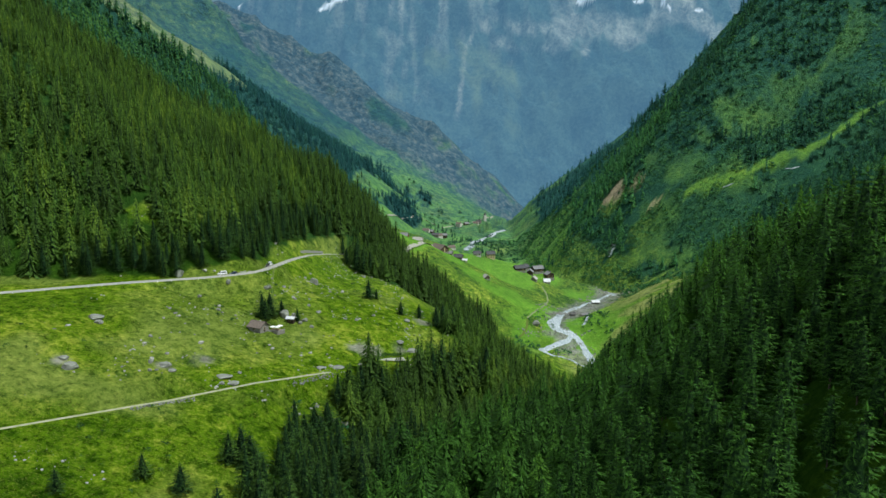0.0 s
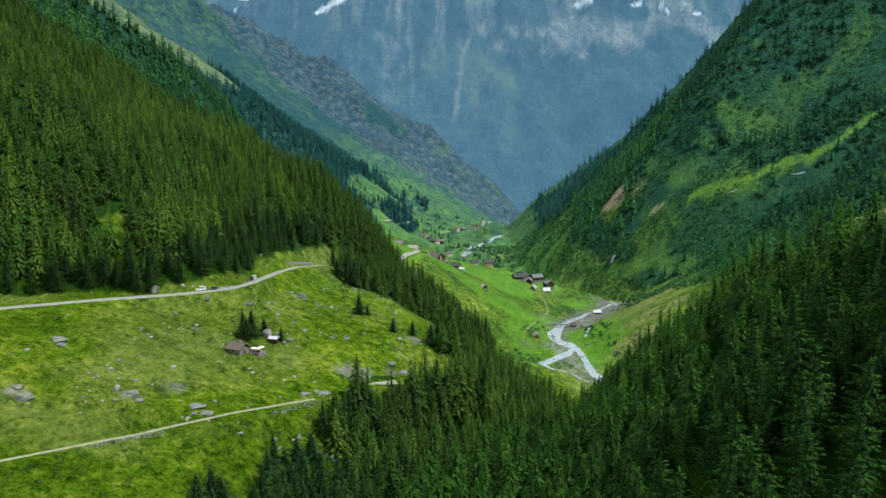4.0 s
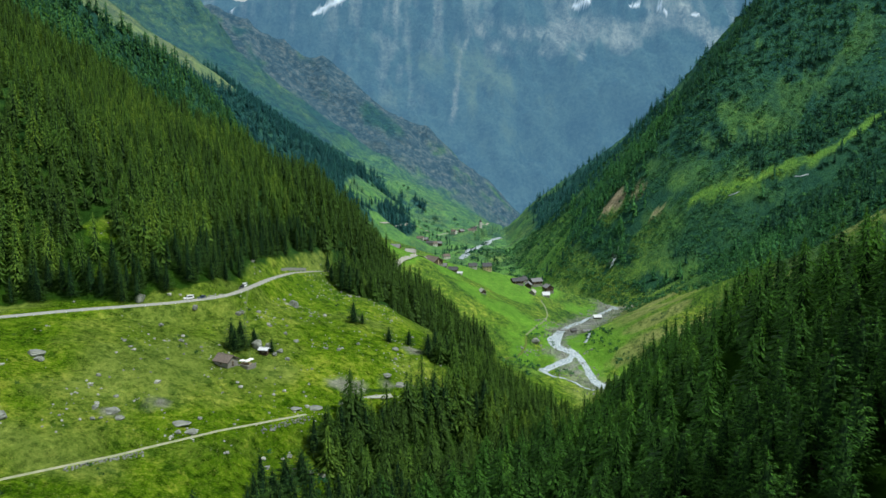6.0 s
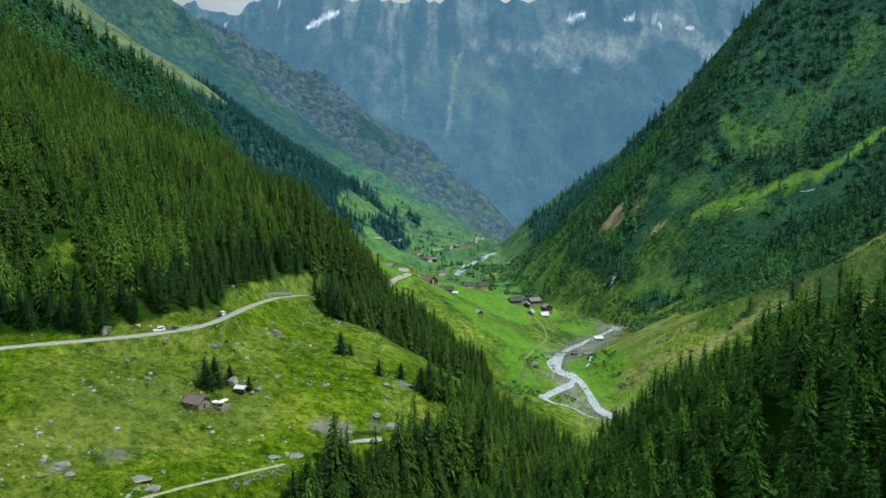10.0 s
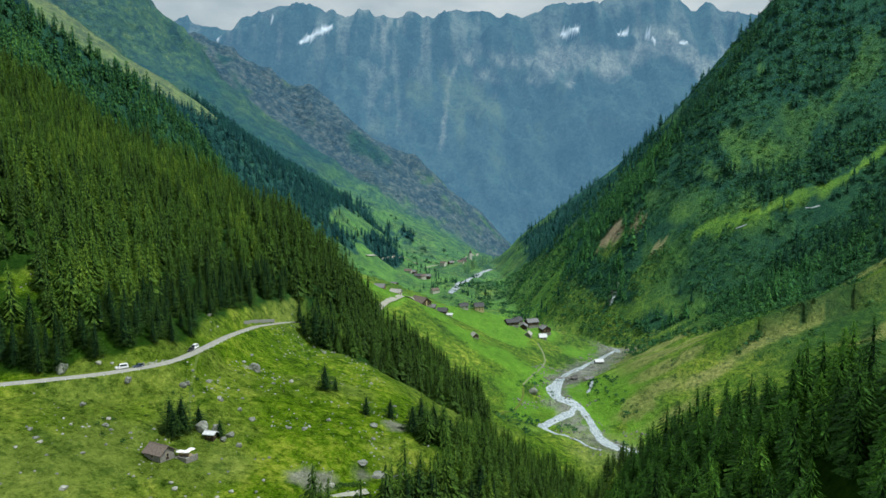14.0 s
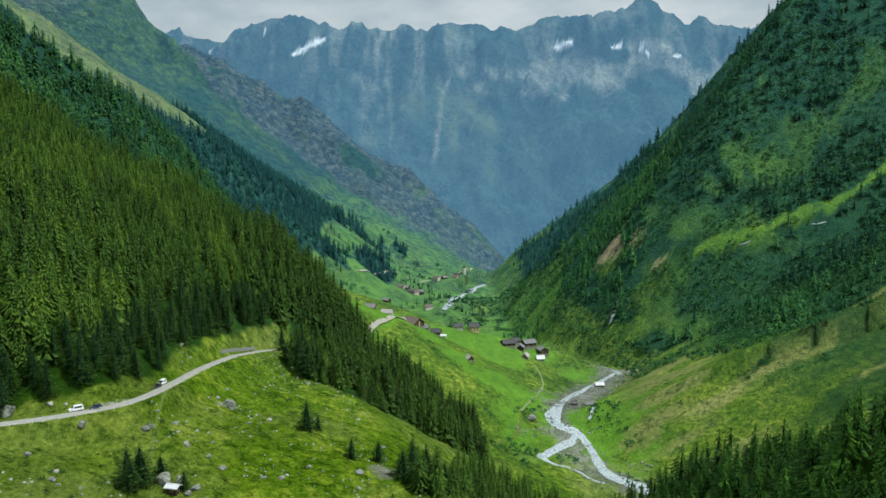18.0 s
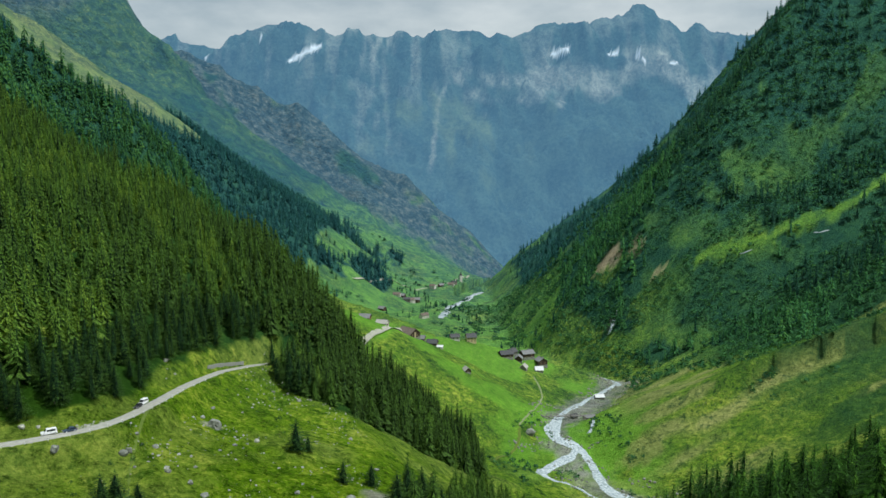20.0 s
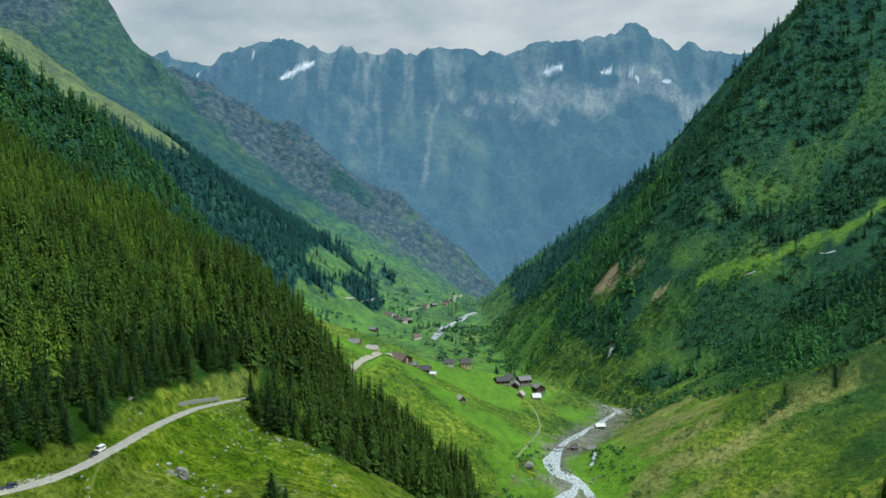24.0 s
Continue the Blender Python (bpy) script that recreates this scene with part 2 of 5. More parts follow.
def simple_material(name, c1, c2, scale=3.0, rough=0.8, metal=0.0, bump_size=0.0, spec=0.3):
    m, nt, b = node_material(name)
    co = object_coord(nt)
    f = noise_node(nt, scale, 5, co)
    nt.links.new(ramp(nt, f, (0.3, c1), (0.7, c2)), b.inputs["Base Color"])
    b.inputs["Roughness"].default_value, b.inputs["Metallic"].default_value = rough, metal
    b.inputs["Specular IOR Level"].default_value = spec
    if bump_size:
        bump(nt, b, noise_node(nt, scale * 4, 6, co), 0.6, bump_size)
    return m


def foliage_material(name, dark, light, warm):
    """Needles: a tone of its own for each tree, and for each spray."""
    m, nt, b = node_material(name)
    g = nt.nodes.new("ShaderNodeNewGeometry")
    tone = attr_node(nt, "tone").outputs["Fac"]
    info = nt.nodes.new("ShaderNodeObjectInfo")
    f = maths(nt, "ADD", maths(nt, "MULTIPLY", g.outputs["Random Per Island"], 0.22), maths(nt, "MULTIPLY", tone, 0.8))
    col = ramp(nt, f, (0.0, dark), (0.65, light), (1.0, warm))
    col = mix(nt, maths(nt, "MULTIPLY", info.outputs["Random"], 0.25), col, warm)
    clump = ramp(nt, noise_node(nt, 1.5, 4, object_coord(nt), .75), (0.40, (0.22, 0.26, 0.30)), (0.50, (0.85, 0.85, 0.85)), (0.60, (1.45, 1.4, 1.2)))
    col = mix(nt, 1.0, col, clump, "MULTIPLY")
    nt.links.new(col, b.inputs["Base Color"])
    b.inputs["Roughness"].default_value = 0.75
    b.inputs["Specular IOR Level"].default_value = 0.15
    # needles let some light through
    thin, blend = nt.nodes.new("ShaderNodeBsdfTranslucent"), nt.nodes.new("ShaderNodeMixShader")
    nt.links.new(mix(nt, 1.0, col, (1.5, 1.4, 0.8), "MULTIPLY"), thin.inputs["Color"])
    blend.inputs[0].default_value = 0.3
    nt.links.new(b.outputs[0], blend.inputs[1])
    nt.links.new(thin.outputs[0], blend.inputs[2])
    nt.links.new(blend.outputs[0], nt.nodes["Material Output"].inputs["Surface"])
    return m


def inner_material(name, dark, light, scale):
    """The inner crown: needle masses, the shade between the branches painted as dark gaps."""
    m, nt, b = node_material(name)
    co = object_coord(nt)
    st = nt.nodes.new("ShaderNodeMapping")
    st.inputs["Scale"].default_value = (1, 1, 1.9)
    nt.links.new(co, st.inputs["Vector"])
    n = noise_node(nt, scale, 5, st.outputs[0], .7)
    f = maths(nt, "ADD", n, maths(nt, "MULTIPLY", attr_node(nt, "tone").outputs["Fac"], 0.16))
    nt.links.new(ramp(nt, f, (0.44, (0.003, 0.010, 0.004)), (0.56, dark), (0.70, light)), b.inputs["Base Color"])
    b.inputs["Roughness"].default_value = 0.85
    b.inputs["Specular IOR Level"].default_value = 0.1
    bump(nt, b, n, 0.8, 0.4)
    return m


def land_material():
    """Grass, dry grass, rock and forest floor, by the masks in the sheet."""
    m, nt, b = node_material("land")
    co = object_coord(nt)
    cover = nt.nodes.new("ShaderNodeSeparateColor")
    nt.links.new(attr_node(nt, "cover").outputs["Color"], cover.inputs[0])
    big, mid, fine = noise_node(nt, 0.022, 4, co), noise_node(nt, 0.16, 7, co, .72), noise_node(nt, 0.7, 7, co, .78)
    mixed = maths(nt, "ADD", maths(nt, "MULTIPLY", big, 0.28), maths(nt, "ADD", maths(nt, "MULTIPLY", mid, 0.40), maths(nt, "MULTIPLY", fine, 0.32)))
    grass = ramp(nt, mixed, (0.39, (0.024, 0.070, 0.004)), (0.45, (0.058, 0.138, 0.005)), (0.52, (0.122, 0.238, 0.008)), (0.595, (0.330, 0.410, 0.040)))
    lush = ramp(nt, mixed, (0.38, (0.088, 0.236, 0.010)), (0.58, (0.190, 0.420, 0.024)))
    dry = ramp(nt, mixed, (0.40, (0.190, 0.230, 0.046)), (0.60, (0.400, 0.390, 0.140)))
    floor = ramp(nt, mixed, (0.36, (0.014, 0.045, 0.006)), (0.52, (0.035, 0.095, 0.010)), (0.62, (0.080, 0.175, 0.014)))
    rock = ramp(nt, mixed, (0.40, (0.13, 0.135, 0.11)), (0.5, (0.29, 0.29, 0.235)), (0.58, (0.50, 0.49, 0.42)))
    r, g_, bl = cover.outputs
    tone = attr_node(nt, "lush").outputs["Fac"]
    col = mix(nt, tone, grass, lush)
    col = mix(nt, r, col, dry)
    tuft = ramp(nt, noise_node(nt, 0.34, 8, co, .78), (0.38, (0.26, 0.34, 0.34)), (0.46, (0.88, 0.9, 0.9)), (0.58, (1.4, 1.32, 1.5)))
    col = mix(nt, maths(nt, "SUBTRACT", 0.92, maths(nt, "MULTIPLY", tone, 0.7)), col, tuft, "MULTIPLY")
    wisp = ramp(nt, noise_node(nt, 1.6, 5, co, .8), (0.54, (0, 0, 0)), (0.66, (1, 1, 1)))
    col = mix(nt, maths(nt, "MULTIPLY", wisp, 0.7), col, (0.40, 0.44, 0.09))
    hollow = ramp(nt, noise_node(nt, 0.12, 6, co, .7), (0.38, (0.30, 0.44, 0.42)), (0.45, (1, 1, 1)))
    col = mix(nt, maths(nt, "SUBTRACT", 0.85, maths(nt, "MULTIPLY", tone, 0.75)), col, hollow, "MULTIPLY")
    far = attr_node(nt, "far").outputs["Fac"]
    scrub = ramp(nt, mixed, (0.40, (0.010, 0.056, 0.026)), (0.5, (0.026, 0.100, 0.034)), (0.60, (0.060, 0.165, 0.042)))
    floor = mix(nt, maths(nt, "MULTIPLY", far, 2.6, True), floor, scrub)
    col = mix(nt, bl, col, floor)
    col = mix(nt, g_, col, rock)
    earth = ramp(nt, mixed, (0.4, (0.30, 0.22, 0.12)), (0.6, (0.56, 0.44, 0.27)))
    col = mix(nt, attr_node(nt, "earth").outputs["Fac"], col, earth)
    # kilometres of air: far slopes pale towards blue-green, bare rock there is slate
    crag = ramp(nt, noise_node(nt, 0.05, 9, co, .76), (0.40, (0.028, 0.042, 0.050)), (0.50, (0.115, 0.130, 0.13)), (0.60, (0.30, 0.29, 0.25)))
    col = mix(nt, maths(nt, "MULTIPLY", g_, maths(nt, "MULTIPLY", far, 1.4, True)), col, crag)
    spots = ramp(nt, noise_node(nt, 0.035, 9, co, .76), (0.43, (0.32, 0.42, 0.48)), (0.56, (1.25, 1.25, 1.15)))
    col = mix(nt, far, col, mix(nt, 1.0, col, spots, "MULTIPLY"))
    # haze of the distance mixed into the base colour
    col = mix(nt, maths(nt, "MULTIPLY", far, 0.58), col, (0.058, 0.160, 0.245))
    nt.links.new(col, b.inputs["Base Color"])
    b.inputs["Roughness"].default_value = 0.9
    b.inputs["Specular IOR Level"].default_value = 0.0
    crags = maths(nt, "MULTIPLY", maths(nt, "MULTIPLY", noise_node(nt, 0.018, 8, co, .68), far), 22.0)
    bump(nt, b, maths(nt, "ADD", crags, maths(nt, "ADD", maths(nt, "MULTIPLY", mid, 2.0), fine)), 1.0, 2.2)
    return m


def far_material():
    """The far mountain wall behind kilometres of air: a backdrop of distance, the air's faint blue added as a glow."""
    m, nt, b = node_material("far_wall")
    co = object_coord(nt)
    cover = nt.nodes.new("ShaderNodeSeparateColor")
    nt.links.new(attr_node(nt, "cover").outputs["Color"], cover.inputs[0])
    mid, fine = noise_node(nt, 0.008, 7, co, .65), noise_node(nt, 0.06, 9, co, 0.78)
    f = maths(nt, "ADD", maths(nt, "MULTIPLY", mid, 0.4), maths(nt, "MULTIPLY", fine, 0.6))
    wood = ramp(nt, f, (0.42, (0.012, 0.034, 0.040)), (0.58, (0.045, 0.085, 0.072)))
    rock = ramp(nt, f, (0.42, (0.100, 0.120, 0.110)), (0.50, (0.185, 0.200, 0.175)), (0.58, (0.290, 0.300, 0.250)))
    col = mix(nt, cover.outputs[1], wood, rock)
    # paler green of the sunlit slopes, light included in the colour
    meadow = ramp(nt, f, (0.4, (0.045, 0.085, 0.055)), (0.6, (0.12, 0.15, 0.07)))
    col = mix(nt, cover.outputs[2], col, meadow)
    col = mix(nt, cover.outputs[0], col, (0.62, 0.65, 0.67))
    nt.links.new(col, b.inputs["Base Color"])
    b.inputs["Roughness"].default_value = 0.95
    b.inputs["Specular IOR Level"].default_value = 0.0
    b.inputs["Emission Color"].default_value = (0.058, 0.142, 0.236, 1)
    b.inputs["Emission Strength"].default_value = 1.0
    bump(nt, b, f, 0.9, 22.0)
    return m


LAND, FAR = land_material(), far_material()
SPRUCE = foliage_material("spruce_needles", (0.014, 0.054, 0.019), (0.066, 0.166, 0.026), (0.176, 0.292, 0.036))
LARCH = foliage_material("larch_needles", (0.014, 0.058, 0.015), (0.047, 0.153, 0.021), (0.112, 0.268, 0.030))
# haze of distance put into the next three needle colours
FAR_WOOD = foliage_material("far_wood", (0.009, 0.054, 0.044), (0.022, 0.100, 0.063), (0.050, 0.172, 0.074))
SIDE_WOOD = foliage_material("side_wood", (0.014, 0.082, 0.040), (0.042, 0.155, 0.054), (0.105, 0.255, 0.062))
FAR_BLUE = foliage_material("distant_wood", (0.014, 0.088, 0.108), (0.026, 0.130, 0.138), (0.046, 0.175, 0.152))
# inner crowns: shade inside the branches is put into the colour
SHADED_CORE = inner_material("inner_crown", (0.010, 0.036, 0.012), (0.034, 0.082, 0.018), 1.1)
LARCH_SHADED_CORE = inner_material("larch_inner_crown", (0.009, 0.034, 0.008), (0.036, 0.096, 0.015), 1.1)
FAR_SHADED_CORE = inner_material("far_inner_crown", (0.010, 0.062, 0.042), (0.024, 0.112, 0.060), 0.6)
SHRUB = foliage_material("shrub_leaves", (0.013, 0.072, 0.036), (0.030, 0.126, 0.050), (0.066, 0.196, 0.059))
BARK = simple_material("bark", (0.05, 0.035, 0.025), (0.16, 0.13, 0.10), 4, 0.95)
ASPHALT = simple_material("asphalt", (0.25, 0.25, 0.215), (0.37, 0.365, 0.32), 0.6, 0.85)
GRAVEL = simple_material("gravel", (0.24, 0.27, 0.13), (0.38, 0.36, 0.25), 0.5, 0.95)
WATER = simple_material("white_water", (0.12, 0.17, 0.18), (0.62, 0.68, 0.71), 0.8, 0.25, 0, 0.15, 0.5)
GRAVEL_PALE = simple_material("pale_gravel", (0.24, 0.25, 0.19), (0.40, 0.39, 0.32), 0.5, 0.95)
GRASS_PATH = simple_material("trodden_grass", (0.066, 0.110, 0.012), (0.110, 0.155, 0.022), 0.5, 0.95)
WORN_PATH = simple_material("worn_path", (0.13, 0.18, 0.075), (0.23, 0.26, 0.13), 0.5, 0.95)
ROCK = simple_material("rock", (0.080, 0.085, 0.068), (0.33, 0.345, 0.29), 0.9, 0.92, 0, 0.12)
PALE_ROCK = simple_material("pale_rock", (0.19, 0.195, 0.155), (0.48, 0.48, 0.41), 1.2, 0.92, 0, 0.1)
STONE_WALL = simple_material("stone_masonry", (0.12, 0.115, 0.10), (0.34, 0.32, 0.28), 3.0, 0.92, 0, 0.08)
CONCRETE = simple_material("concrete", (0.17, 0.175, 0.16), (0.30, 0.30, 0.27), 1.0, 0.9, 0, 0.02)
DARK_WOOD = simple_material("dark_timber", (0.030, 0.020, 0.014), (0.085, 0.055, 0.035), 2.5, 0.8, 0, 0.02)
GREY_WOOD = simple_material("weathered_timber", (0.12, 0.11, 0.10), (0.26, 0.245, 0.22), 2.5, 0.85, 0, 0.02)
RED_WOOD = simple_material("red_timber", (0.12, 0.045, 0.028), (0.20, 0.085, 0.05), 2.5, 0.8, 0, 0.02)
PALE_WOOD = simple_material("pale_timber", (0.36, 0.27, 0.15), (0.52, 0.42, 0.27), 3.0, 0.75)
PALE_WALL = simple_material("pale_render", (0.52, 0.49, 0.44), (0.68, 0.66, 0.61), 1.0, 0.9)
YELLOW_WALL = simple_material("yellow_render", (0.52, 0.42, 0.22), (0.62, 0.52, 0.30), 1.0, 0.9)
ROOF_BROWN = simple_material("brown_shingle", (0.095, 0.075, 0.062), (0.20, 0.16, 0.135), 2.0, 0.9, 0, 0.03)
ROOF_GREY = simple_material("grey_shingle", (0.12, 0.12, 0.125), (0.25, 0.25, 0.25), 2.0, 0.9, 0, 0.03)
ROOF_DARK = simple_material("dark_shingle", (0.04, 0.042, 0.045), (0.11, 0.11, 0.115), 2.0, 0.9, 0, 0.03)
ROOF_PALE = simple_material("pale_shingle", (0.28, 0.26, 0.24), (0.45, 0.43, 0.40), 2.0, 0.9, 0, 0.03)
ROOF_METAL = simple_material("pale_sheet_metal", (0.50, 0.51, 0.52), (0.68, 0.69, 0.70), 1.0, 0.5)
GLASS_DARK = simple_material("window_glass", (0.015, 0.02, 0.024), (0.03, 0.036, 0.04), 1.0, 0.08, 0, 0, 0.6)
WHITE_PAINT = simple_material("white_paint", (0.74, 0.75, 0.75), (0.82, 0.82, 0.82), 1.0, 0.3, 0, 0, 0.5)
BLUE_PAINT = simple_material("blue_paint", (0.035, 0.055, 0.09), (0.05, 0.075, 0.12), 1.0, 0.3, 0, 0, 0.5)
DARK_PAINT = simple_material("black_paint", (0.012, 0.012, 0.013), (0.025, 0.025, 0.027), 1.0, 0.4, 0, 0, 0.5)
RED_PAINT = simple_material("red_plastic", (0.35, 0.02, 0.02), (0.45, 0.03, 0.03), 1.0, 0.35, 0, 0, 0.5)
WHITE_CLOTH = simple_material("white_canvas", (0.72, 0.71, 0.68), (0.82, 0.81, 0.79), 2.0, 0.9)

# ---- the sheet of land ----
def cover_masks(x, y, z):
    """dry, rock, forest floor; lush; far - by place."""
    n1, n2 = fbm(x, y, 40, 4, 41), fbm(x, y, 9, 3, 45)
    far = np.hypot(x, y)
    wood = forest_mask(x, y)
    dry = np.clip(.05 + .35 * n1, 0, .4) * (far < 700)
    d_fan = step01(x, 150, 190) * (1 - step01(x, 420, 520)) * step01(y, 520, 600) * (1 - step01(y, 740, 790) * step01(x, 240, 280)) * (1 - step01(y, 900, 960))
    dry = np.maximum(dry, d_fan * np.clip(-.04 + 1.15 * fbm(.25 * x, y - .1 * x, 24, 4, 47), 0, .8))
    stripe = off_line(x, y, STRIPE)[0]
    dry = np.maximum(dry, .65 * (1 - step01(stripe, 60, 95)))
    for mx, my, ma, mb in ((208, 905, 22, 42), (190, 860, 14, 34), (196, 738, 36, 8), (164, 706, 17, 13), (205, 790, 18, 30), (225, 712, 26, 6)):
        dry = np.maximum(dry, .7 * (1 - step01(np.hypot((x - mx) / ma, (y - my) / mb) + .25 * n2, .8, 1.0)))
    rock = 0 * x
    river = off_line(x, y, [(p[0], p[1]) for p in VALLEY[1:7]])[0]
    rock = np.maximum(rock, (1 - step01(river + 8 * n2 + 6 * n1, 7, 19)) * step01(y, 600, 640) * (1 - step01(y, 930, 960)) * np.clip(.9 + .5 * n2, .3, 1))
    rock = np.maximum(rock, .8 * (1 - step01(np.hypot((x + 38) / 9, (y - 379) / 7) + .35 * n2, .7, 1.1)))
    for mx, my, ma in ((-11, 434, 6), (-22, 392, 7), (-101, 325, 6), (-113, 310, 5), (-147, 294, 5), (-78, 472, 5), (229, 1064, 9)):
        rock = np.maximum(rock, .85 * (1 - step01(np.hypot(x - mx, y - my) / ma + .5 * n2, .5, 1.0)))
    scar = np.hypot((x - 247) / 17, (y - 1170) / 26)
    high = .8 * step01(z + 160 * fbm(x, y, 200, 5, 51) - .25 * x, 1000, 1250) * step01(far, 2300, 2800)
    rock = np.maximum(rock, high)
    rock = np.maximum(rock, .95 * step01(y + 90 * fbm(x, y, 150, 4, 57), 3080, 3260) * step01(fbm(x, y, 90, 5, 59), -.8, -.1))
    lush = np.where(y > 660, step01(n1 + .35 * step01(y, 700, 790), -.05, .6), .3 * step01(n1, .5, .9)) * (far < 2300) * (1 - .85 * step01(x, 150, 200) * (y > 560))
    lush = np.maximum(lush, np.clip(.45 + n1, .1, .75) * (1 - step01(off_line(x, y, STRIP)[0] + 6 * n2, 3, 8)))
    hill = step01(x, 235, 290) * step01(y - np.interp(x, [235, 262, 300, 400], [842, 765, 745, 765]), -10, 40)
    lush = np.maximum(lush, .6 * hill)
    wood = np.maximum(wood, hill * np.clip(.86 + .75 * fbm(x, y, 55, 5, 49), .48, 1) * step01(off_line(x, y, STRIP)[0] + 5 * n2, 6, 12))
    wood = np.maximum(wood, step01(far, 1500, 2300) * np.clip(.45 + 1.3 * fbm(.6 * x + .5 * y, .8 * y - .5 * x, 190, 5, 53), .03, .95) * (dry < .3))
    floor_v = step01(far, 1050, 1300) * (1 - step01(z, 10, 60))
    lush, wood = np.maximum(lush, .85 * floor_v * np.clip(.8 + n1, .3, 1)), wood * np.where(forest_mask(x, y) > .5, 1, 1 - floor_v)
    wood = np.maximum(wood, step01(x, 205, 290) * step01(y, 540, 620) * (1 - step01(y, 860, 960)) * np.clip(.4 + 1.0 * fbm(.25 * x - .1 * y, y - .1 * x, 24, 4, 55), 0, .8) * (dry < .6))
    fields = step01(x, -390, -320) * (1 - step01(x, 60, 120)) * step01(y, 2340, 2400) * (1 - step01(y, 2950, 3050)) * step01(fbm(x, .6 * y, 90, 3, 58), -.25, .05)
    lush, wood = np.maximum(lush, .8 * fields), wood * (1 - fields)
    earth = 1 - step01(scar + .3 * n2, .75, 1.0)
    earth = np.maximum(earth, .7 * (1 - step01(np.minimum(np.hypot((x - 276) / 9, (y - 1138) / 14), np.hypot((x - 284) / 8, (y - 1068) / 7)) + .4 * n2, .7, 1)))
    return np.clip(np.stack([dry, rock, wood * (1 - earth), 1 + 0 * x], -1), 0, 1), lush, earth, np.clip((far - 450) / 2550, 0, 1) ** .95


def forest_mask(x, y):
    """Where dense woods stand, 0 to 1."""
    edge = 7 * fbm(x, y, 30, 3, 61)
    gorge_x = np.interp(y, [g[1] for g in GORGE], [g[0] for g in GORGE])
    # above the road
    road_d = off_line(x, y, ROAD)[0]
    above = 114 + .62 * ((x + 215) * -.27 + (y - 385) * .96)
    spur = (110 + .62 * (-102 - x) > 70) & (above > 116.5 + .3 * edge) & (x < -60 + .3 * edge) & (road_d > 11 + .6 * edge) & ((x < np.interp(y, [440, 494, 547, 583, 620], [-109, -104, -97.5, -86, -70]) + .25 * edge) | (y > 630))
    nose = (y > np.where(x < -35, 572 - .8 * (x + 74), 541 + .8 * (x + 35)) + .3 * edge) & (x < 46 + .4 * edge) & (nose_cut(x, y) < 24) & (x > -75) & (road_d > 6)
    near_l = spur & (nose_cut(x, y) < 45)
    glade = np.minimum(np.hypot((x + 164) / 15, (y - 449) / 8), np.minimum(np.hypot((x + 145) / 8, (y - 464) / 9), np.hypot((x + 156) / 9, (y - 424) / 9)))
    near_l = near_l & ((glade > 1) | (fbm(x, y, 9, 2, 63) > .45))
    # the gorge and the spur on the right
    d_g = x - gorge_x
    right = (d_g > -8 + edge) & (y < 540) & ((ridge_right(x, y) > 26 + edge) | (y < 500 + .5 * edge))
    bank = (d_g <= 0) & (y > 240) & (y < 560) & (x > np.interp(y, [240, 325, 355, 385, 410, 560], [-66, -50, -38, -8, 14, 30]) + .5 * edge)
    bank = bank | (np.hypot((x - 8) / 15, (y - 434) / 15) < 1) & (x + .25 * edge > -6)
    band = (y >= 430) & (y < np.minimum(508 + .95 * x, 600) + .6 * edge) & (x > 12 + .12 * (y - 430) + .8 * edge) & (x < 112 + edge)
    clearing = np.hypot((x + 42) / 21, (y - 316) / 13) + .04 * edge > 1
    right, bank = right & clearing, bank & clearing
    # woods further off
    s2 = (y > 800) & (y < 1480) & (x < -60) & (tent(x, y, SPUR_2, 1.3) > 50 + 3 * edge) & (x < -215 + edge)
    stripe = off_line(x, y, STRIPE)[0]
    t3 = tent(x, y, SPUR_3, .75)
    s3 = (y > 1500) & (y < 2350) & (x < -30) & (t3 > -60) & ((x < -200) | (fbm(x, y, 90, 4, 67) > .12)) & (stripe > 62 + 2 * edge) & ~((x < -540) & (y > 1800)) & ((x > -600) | (y < 1800))
    vx = np.interp(y, [v[1] for v in VALLEY], [v[0] for v in VALLEY])
    meadow = (off_line(x, y, STRIP)[0] < 7 + edge) | (np.hypot((x - 245) / 17, (y - 1160) / 32) < 1)
    streak = fbm(x * .8 + y * .5, (y - x) * .35, 60, 4, 66)
    hill_r = (y > np.where(x > 285, 760, 930)) & (y < 2400) & (x - vx > np.interp(y, [1000, 1250, 1400, 2400], [40, 60, 130, 130]) + 2 * edge) & (streak + .12 + .5 * step01(y, 1080, 1250) + .25 * step01(x, 285, 330) * (y < 950) > .05) & ~meadow
    return (near_l | nose | right | bank | band | s2 | s3 | hill_r) * 1.0


